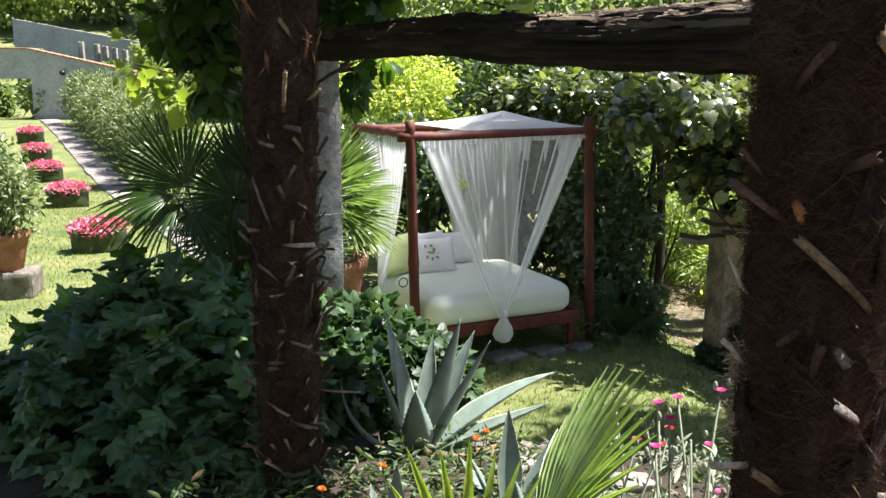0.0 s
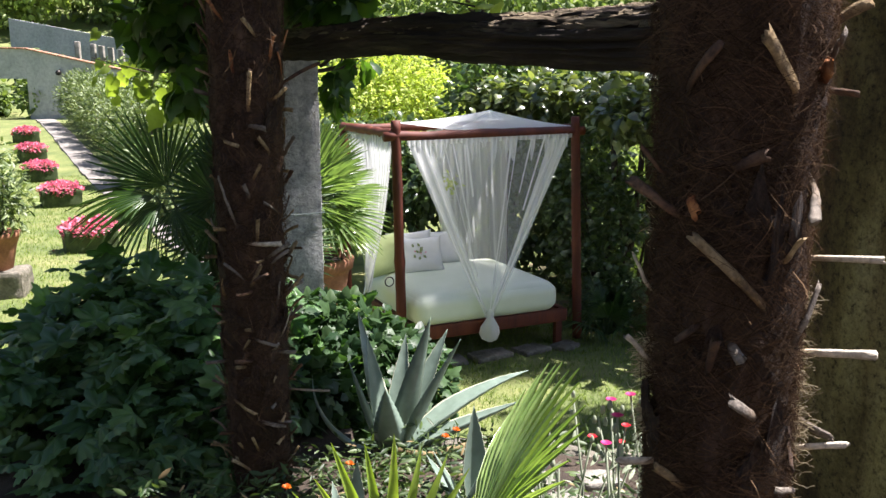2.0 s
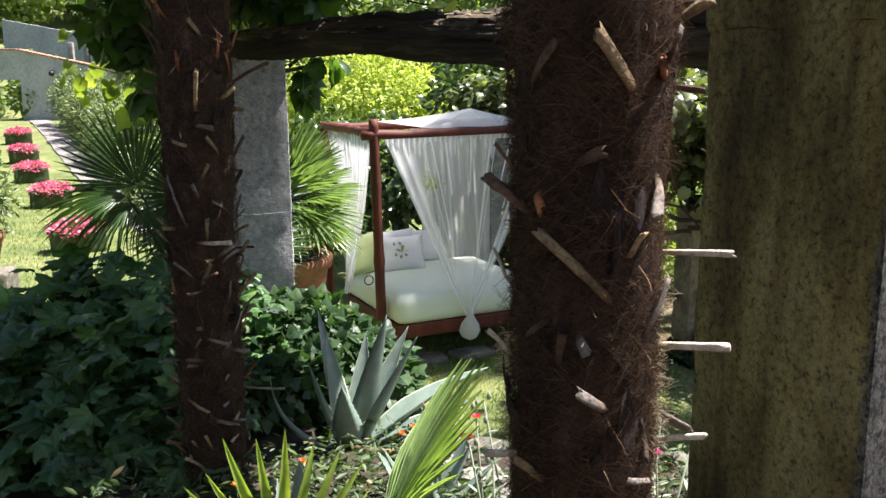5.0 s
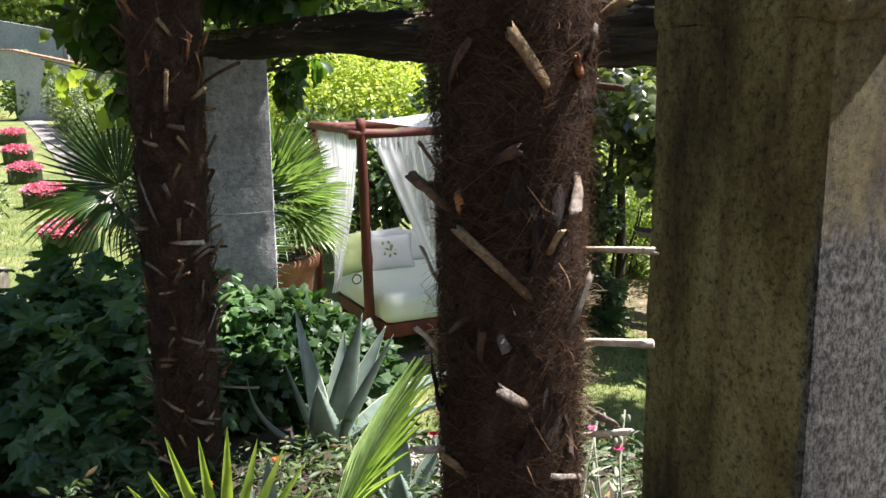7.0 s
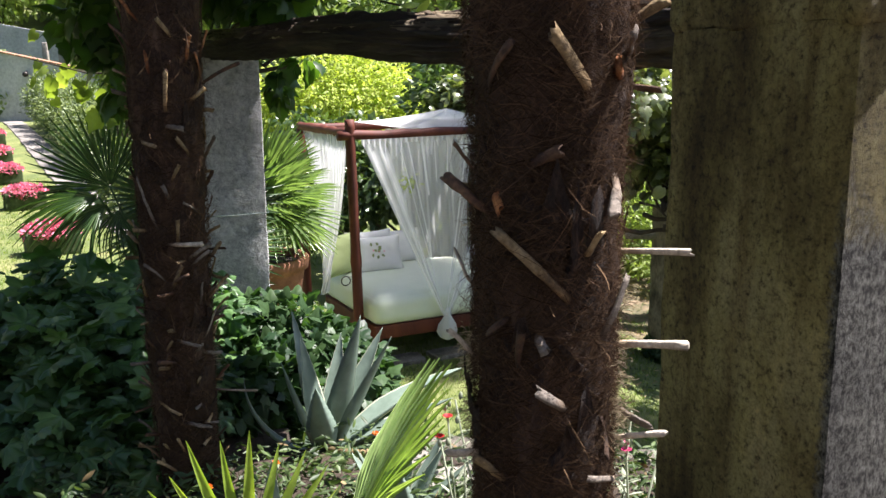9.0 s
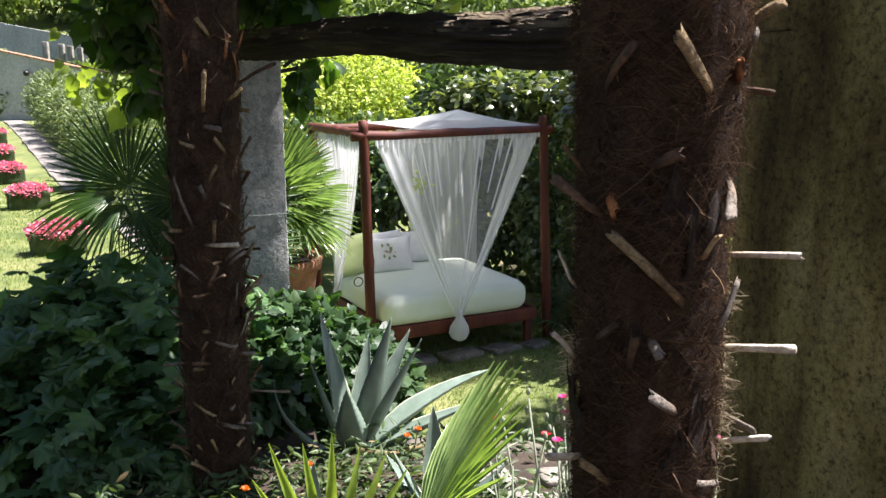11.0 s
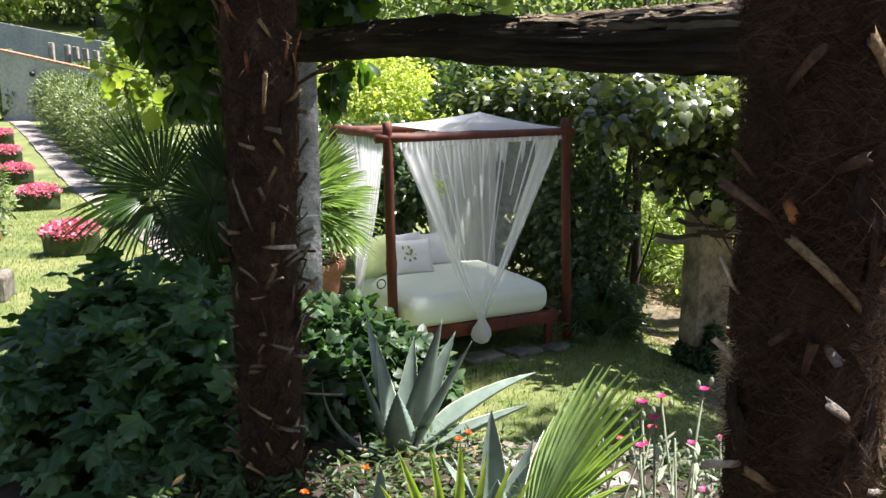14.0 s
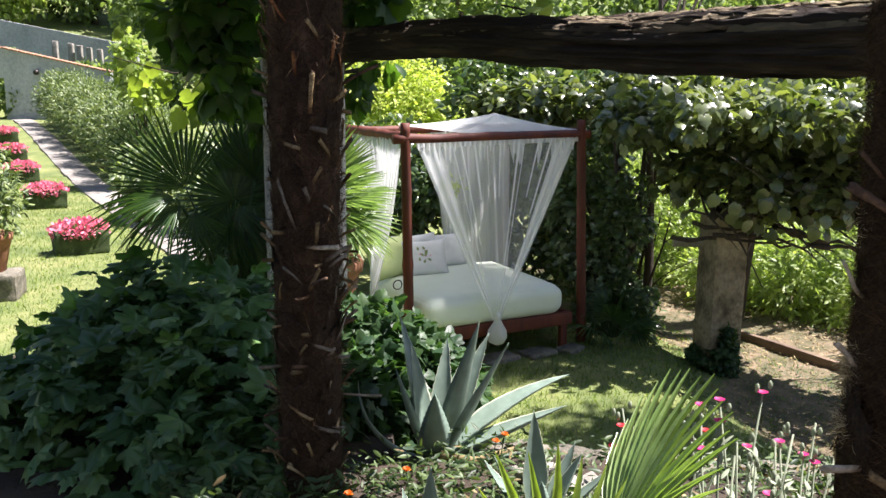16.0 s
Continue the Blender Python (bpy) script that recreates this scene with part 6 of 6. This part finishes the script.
# both crowns are added out of view to filter sun on bed and lawn
tree("broadleaf_tree", (7.6, 11.6, gz(7.6, 11.6)), 13.2, 0.19, [((-1.15, -1.2, 14.6), (0.8, 0.85, 0.5)), ((-0.65, -2.0, 14.5), (0.65, 0.6, 0.4)), ((-1.35, -1.85, 14.5), (0.75, 0.65, 0.4))],
     21000, OVAL, L_HEDGE, 0.05, "unseen very tall tree on the slope, its fine crown added to shade the bed", 24, clump=0.04, per=3)
tree("broadleaf_tree", (8.1, 8.9, gz(8.1, 8.9)), 9.4, 0.15, [((-1.6, -1.85, 10.2), (1.0, 0.7, 0.5)), ((-0.9, -1.75, 10.4), (0.8, 0.7, 0.5)), ((-2.3, -1.7, 10.0), (0.8, 0.6, 0.4)), ((-1.2, -2.4, 10.1), (0.8, 0.6, 0.4))],
     6400, OVAL, L_HEDGE, 0.13, "unseen tall tree on the slope, its open crown added to shade the lawn", 21, clump=0.22, per=20)
# bushes past the column, in the sun
for i, (x, y, r, h) in enumerate(((4.6, 13.0, 1.0, 1.2), (5.0, 11.3, 0.7, 0.6), (5.9, 10.5, 0.8, 0.7), (4.2, 11.9, 0.6, 0.5), (3.3, 13.2, 0.9, 1.3), (6.2, 14.0, 1.3, 1.3), (5.2, 16.5, 1.6, 1.8), (8.0, 17.0, 1.8, 2.0), (3.6, 15.5, 1.1, 1.4), (7.5, 12.0, 1.0, 0.9))):
    z = gz(x, y)
    shrub("sunlit_bush", [((x, y, z + h * 0.8), (r, r * 0.8, h)), ((x + r * 0.6, y + 0.3, z + h * 0.5), (r * 0.7, r * 0.7, h * 0.7))], 3400, LANCE, L_BRIGHT, 0.13, "bright green leafy bush in full sun", seed=30 + i, stems=5, clump=0.12, per=9, base=(x, y, z))
# oleanders along the path
for i in range(9):
    s = 1.5 + i * 1.75
    c = Vector((-7.86, 21.2, 0)) + Vector((-0.485, 0.875, 0)) * s + Vector((0.875, 0.485, 0)) * (1.38 + 0.12 * math.sin(i * 2.2))
    z = gz(c.x, c.y)
    shrub("oleander", [((c.x, c.y, z + 1.0), (0.95, 1.0, 1.0 + 0.12 * math.sin(i * 1.9))), ((c.x + 0.5, c.y - 0.3, z + 0.9), (0.7, 0.8, 0.9))], 7000, LANCE, L_OLEANDER, 0.13, "dense rounded oleander shrub along the path", shell=0.3, seed=50 + i, stems=4, clump=0.12, per=9, base=(c.x, c.y, z), droop=-0.2)
shrub("golden_shrub", [((-7.25, 22.2, 3.1), (0.36, 0.4, 0.75)), ((-6.95, 22.0, 2.5), (0.3, 0.4, 0.5))], 1100, SPRAY, L_BRIGHT, 0.2, "light green young maple beyond the hedge", seed=70, stems=5, base=(-7.1, 22.1, 0), clump=0.12, per=9)
for i, (x, y) in enumerate(((-5.2, 17.2), (-3.6, 16.0), (-4.6, 20.0))):
    shrub("border_bush", [((x, y, 0.75), (0.9, 0.8, 0.85))], 2200, LANCE, L_OLEANDER, 0.2, "dense dark green bush behind the fan palm", seed=72 + i, stems=5, clump=0.1, base=(x, y, 0))
for i in range(11):
    x, y = -31 + 1.9 * i, 41.5 + 2.2 * math.sin(i * 2.4)
    shrub("hillside_bush", [((x, y, gz(x, y) + 1.0), (1.3, 1.1, 1.1)), ((x + 0.8, y + 0.5, gz(x, y) + 0.7), (0.9, 0.9, 0.9))], 1300, OVAL, L_FAR if i % 3 else L_OLEANDER, 0.3, "leafy green bush on the slope above the wall", seed=140 + i, stems=3, clump=0.15, base=(x, y, gz(x, y)))
for i, (x, y) in enumerate(((-20.2, 36.6), (-18.7, 33.6), (-21.5, 34.0), (-17.6, 30.5), (-14.6, 26.6), (-12.4, 22.2))):
    shrub("border_bush", [((x, y, gz(x, y) + 0.7), (0.9, 0.8, 0.85))], 1400, LANCE, L_OLEANDER, 0.22, "rounded light green bush at the lawn's edge", seed=160 + i, stems=4, clump=0.1, base=(x, y, gz(x, y)))
# the wood on the slope
gw = random.Random(77)
for i in range(26):
    x = -40 + i * 2.7 + gw.uniform(-1.5, 1.5)
    y = gw.uniform(49, 62) if x < -9 else gw.uniform(38, 47) if x < -2.5 else gw.uniform(19, 34)
    z = gz(x, y)
    h = gw.uniform(6, 9)
    w = gw.uniform(2.2, 3.2)
    tree("woodland_tree", (x, y, z), h * 0.7, 0.2, [((0, 0, h * 0.72), (w, w, h * 0.30)), ((gw.uniform(-1, 1) * w * 0.6, 0.3, h * 0.45), (w * 0.9, w * 0.9, h * 0.28)), ((gw.uniform(-1, 1) * w * 0.6, -0.4, h * 0.24), (w * 0.8, w * 0.8, h * 0.22))],
         *((4200, OVAL, L_FAR if i % 3 else L_BRIGHT, 0.36) if x < -2.5 else (7500, OVAL, L_FAR if i % 4 else L_BRIGHT, 0.21)), "leafy woodland tree on the slope behind the garden", 100 + i, clump=0.28, per=10, limbs=5)

# ---- the left lawn ----
M_PLANTER = rough_stuff("mossy_planter", [(0.3, (0.02, 0.035, 0.012)), (0.7, (0.07, 0.10, 0.03))], 8, 40, 0.95, 0.8)
for i, (x, y) in enumerate(((-5.66, 14.0), (-8.3, 19.0), (-10.62, 23.1), (-12.4, 26.5), (-14.25, 30.1))):
    pl = thing("flower_planter", (x, y, gz(x, y)), 30, "low mossy dark planter overflowing with pink flowers", "planter", "flower planters on the lawn")
    part("trough", roughen(box(0.82, 0.5, 0.38, 0.035), 0.022, 5, 5, i), M_PLANTER, pl)
    P, out = cloud(900, [((0, 0, 0.38), (0.43, 0.30, 0.15))], 0.4, seed=60 + i)
    ok = P[:, 2] > 0.27
    put("blossom", leaves_at(P[ok], out[ok], PETAL, L_PINK, 0.075, "blossom", seed=i, up=0.8, droop=0.1), pl)
    P, out = cloud(400, [((0, 0, 0.36), (0.40, 0.27, 0.11))], 0.5, seed=80 + i)
    ok = P[:, 2] > 0.25
    put("foliage", leaves_at(P[ok], out[ok], OVAL, L_HEDGE, 0.07, seed=i, up=0.8), pl)
# the pot on its block
blk = thing("stone_block", (-5.66, 11.0, gz(-5.66, 11.0) - 0.03), 12, "rough dark stone block standing on the lawn", "stone")
part("stone", roughen(box(0.72, 0.55, 0.38, 0.05), 0.03, 4, 5), M_EDGING, blk)
pot2 = thing("terracotta_pot", (-5.66, 11.0, gz(-5.66, 11.0) + 0.34), 0, "terracotta pot with a rolled rim on a stone", "pot")
part("vessel", lathe([(0.17, 0.0), (0.19, 0.02), (0.25, 0.3), (0.285, 0.42), (0.31, 0.43), (0.315, 0.50), (0.29, 0.51), (0.26, 0.49), (0.25, 0.40)], 36), M_TERRACOTTA, pot2)
part("soil", lathe([(0.0, 0.46), (0.26, 0.45), (0.265, 0.42)], 20), M_SOIL, pot2)
shrub("potted_shrub", [((-5.71, 11.0, 1.5), (0.48, 0.42, 0.62)), ((-5.46, 10.95, 1.25), (0.34, 0.34, 0.42))], 1500, LANCE, L_OLEANDER, 0.11, "airy grey-green shrub growing in the terracotta pot", seed=90, stems=14, base=(-5.66, 11.0, 0.78), shell=0.9)
# shrubs past the pot, along the lawn's far side
for i, (x, y) in enumerate(((-9.35, 17.3), (-10.9, 19.9), (-15.5, 26.5))):
    z = gz(x, y)
    shrub("border_bush", [((x, y, z + 0.7), (0.7, 0.8, 0.8))], 1500, LANCE, L_OLEANDER, 0.2, "rounded light green bush at the lawn's edge", seed=95 + i, stems=5, clump=0.1, base=(x, y, z))

# ---- right-hand slope ----
bd = thing("edging_board", (4.15, 9.5, -0.62), 0, "weathered timber edging board on the bare slope", "board")
part("plank", roughen(box(1.75, 0.07, 0.26, 0.01), 0.008, 5, 6), M_TIMBER, bd, at=pose(0, 0, 0.15, 0, 0, -63))
part("stake", roughen(box(0.07, 0.07, 0.7, 0.01), 0.006, 5, 2), M_TIMBER, bd, at=pose(0.42, -0.95, 0.0, 0, -18, 10))
part("stake", roughen(box(0.07, 0.07, 0.55, 0.01), 0.006, 5, 2), M_TIMBER, bd, at=pose(-0.45, 0.75, 0.0, 0, 5, 10))

# ---- terrace planting ----
gs = random.Random(41)
for i in range(15):
    x = -0.05 + 0.15 * i
    y = float(edge_y(np.float64(x))) + gs.uniform(0.0, 0.14)
    st = thing("edging_stone", (x, y, 0.98 + gs.uniform(-0.05, 0.03)), gs.uniform(-40, 40), "rough pale edging stone along the terrace", "stone", "terrace edging stones")
    part("stone", roughen(box(gs.uniform(0.20, 0.32), gs.uniform(0.14, 0.22), 0.12, 0.03), 0.03, 6, 4, i), M_EDGING, st)


for i, (x, y, w, d, a) in enumerate(((0.46, 3.28, 0.24, 0.15, 20), (0.62, 3.05, 0.20, 0.14, -15), (0.30, 3.48, 0.20, 0.13, 40), (0.78, 3.3, 0.18, 0.13, 10))):
    st = thing("flat_stone", (x, y, gz(x, y) - 0.01), a, "thin pale broken stone slab on the terrace soil", "stone", "flat stones on the terrace")
    part("slab", roughen(box(w, d, 0.05, 0.015), 0.02, 7, 4, i + 20), M_STONE, st)
dry = thing("dry_agave_leaf", (0.06, 3.66, 1.13), 0, "fallen dry brown agave leaf curled on the soil", "dead leaf")
part("blade", tube([(-0.15, -0.02, 0.02), (0.0, -0.04, 0.0), (0.16, 0.0, 0.03), (0.30, 0.05, 0.06)], [0.022, 0.020, 0.014, 0.004], 8), M_STRAW, dry)


def campion(at, n, seed, mat, h, label):
    ob = thing("campion", at, 0, label, "flower", "flowers on the terrace")
    g = random.Random(seed)
    P, D, N = [], [], []
    for i in range(n):
        top = Vector((g.uniform(-0.16, 0.16), g.uniform(-0.14, 0.14), h * g.uniform(0.75, 1.05)))
        s = Vector((top.x * 0.3, top.y * 0.3, -0.02))
        mid = s.lerp(top, 0.55) + Vector((g.uniform(-0.04, 0.04), g.uniform(-0.04, 0.04), 0))
        part("stem", tube([s, mid, top], [0.005, 0.004, 0.003], 5), L_SILVER, ob)
        for k in range(8):
            p = s.lerp(top, g.uniform(0.1, 0.85))
            P.append(p), D.append((g.uniform(-1, 1), g.uniform(-1, 1), 0.6)), N.append((0, 0, 1))
        for k in range(2):
            b = top + Vector((g.uniform(-0.04, 0.04), g.uniform(-0.04, 0.04), g.uniform(-0.05, 0.03)))
            part("bud", lathe([(0.0, -0.014), (0.006, -0.009), (0.007, 0.002), (0.004, 0.011), (0.0, 0.014)], 8), L_SILVER, ob, at=Matrix.Translation(b))
        if i % 2 == 0:
            fl = np.array([[math.cos(a), math.sin(a), 0.25] for a in (2 * math.pi * k / 6 for k in range(6))])
            put("blossom", scatter("blossom", np.tile(top, (6, 1)), fl, np.tile([[0, 0, 1.0]], (6, 1)), 0.017, PETAL, mat, wide=1.4), ob)
    put("foliage", scatter("foliage", np.array(P), np.array(D), np.array(N), 0.05, LANCE, L_SILVER), ob)


campion((0.72, 2.2, 1.2), 12, 1, L_MAGENTA, 0.72, "silver-leaved campion with magenta flowers")
campion((0.55, 2.45, 1.18), 9, 2, L_RED, 0.62, "silver-leaved campion with deep red flowers")
campion((0.95, 2.35, 1.18), 9, 3, L_MAGENTA, 0.68, "silver-leaved campion with magenta flowers")
campion((0.78, 1.75, 1.22), 10, 4, L_MAGENTA, 0.66, "silver-leaved campion with bright magenta flowers")

campion((0.86, 1.62, 1.25), 6, 6, L_MAGENTA, 0.62, "silver-leaved campion with dark magenta flowers by the pillar")
shrub("broad_weed", [((0.90, 1.52, 1.83), (0.07, 0.05, 0.07))], 12, HEART, L_BRIGHT, 0.06, "light green broad-leaved weed at the pillar's foot", "weed", seed=33, stems=4, base=(0.86, 1.55, 1.24), up=0.6, droop=0.2)


def marigold(at, seed):
    ob = thing("marigold", at, 0, "small bright orange flower among low leaves", "flower", "orange flowers on the terrace")
    g = random.Random(seed)
    top = Vector((g.uniform(-0.03, 0.03), g.uniform(-0.03, 0.03), 0.14))
    part("stem", tube([(0, 0, -0.02), top * 0.5, top], [0.003, 0.003, 0.002], 5), L_HEDGE, ob)
    k = 14
    d = np.array([[math.cos(i * 2.4), math.sin(i * 2.4), 0.1 + 0.07 * i] for i in range(k)])
    put("blossom", scatter("blossom", np.tile(top, (k, 1)), d, np.tile([[0, 0, 1.0]], (k, 1)), 0.02, PETAL, L_ORANGE), ob)


for i, (x, y) in enumerate(((0.12, 3.45), (-0.42, 2.9), (0.16, 3.52), (-0.22, 3.15))):
    marigold((x, y, gz(x, y) + 0.01), i)
g = np.random.default_rng(5)
n = 14000
x, y = g.uniform(-1.2, 2.0, n), g.uniform(1.9, 3.75, n)
ok = (np.sin(x * 5.3 + 1.2 * np.sin(y * 4)) + np.cos(y * 6.1 + x * 2)) > -0.8 + g.normal(size=n) * 0.5
x, y = x[ok], y[ok]
n = len(x)
P = np.stack([x, y, ground_z(x, y) + g.random(n) ** 2 * 0.13], 1)
D = np.stack([g.normal(size=n), g.normal(size=n), 0.35 + 0 * x], 1)
put("ground_cover", scatter("ground_cover", P, D, np.tile([[0, -0.3, 0.7]], (n, 1)) + 0.7 * g.normal(size=(n, 3)), 0.042 * g.uniform(0.4, 1.7, n), LANCE, [L_COVER, M_STRAW], (g.random(n) < 0.025).astype(int)), None, "low leafy ground cover on the terrace soil", kind="stuff", category="plants")
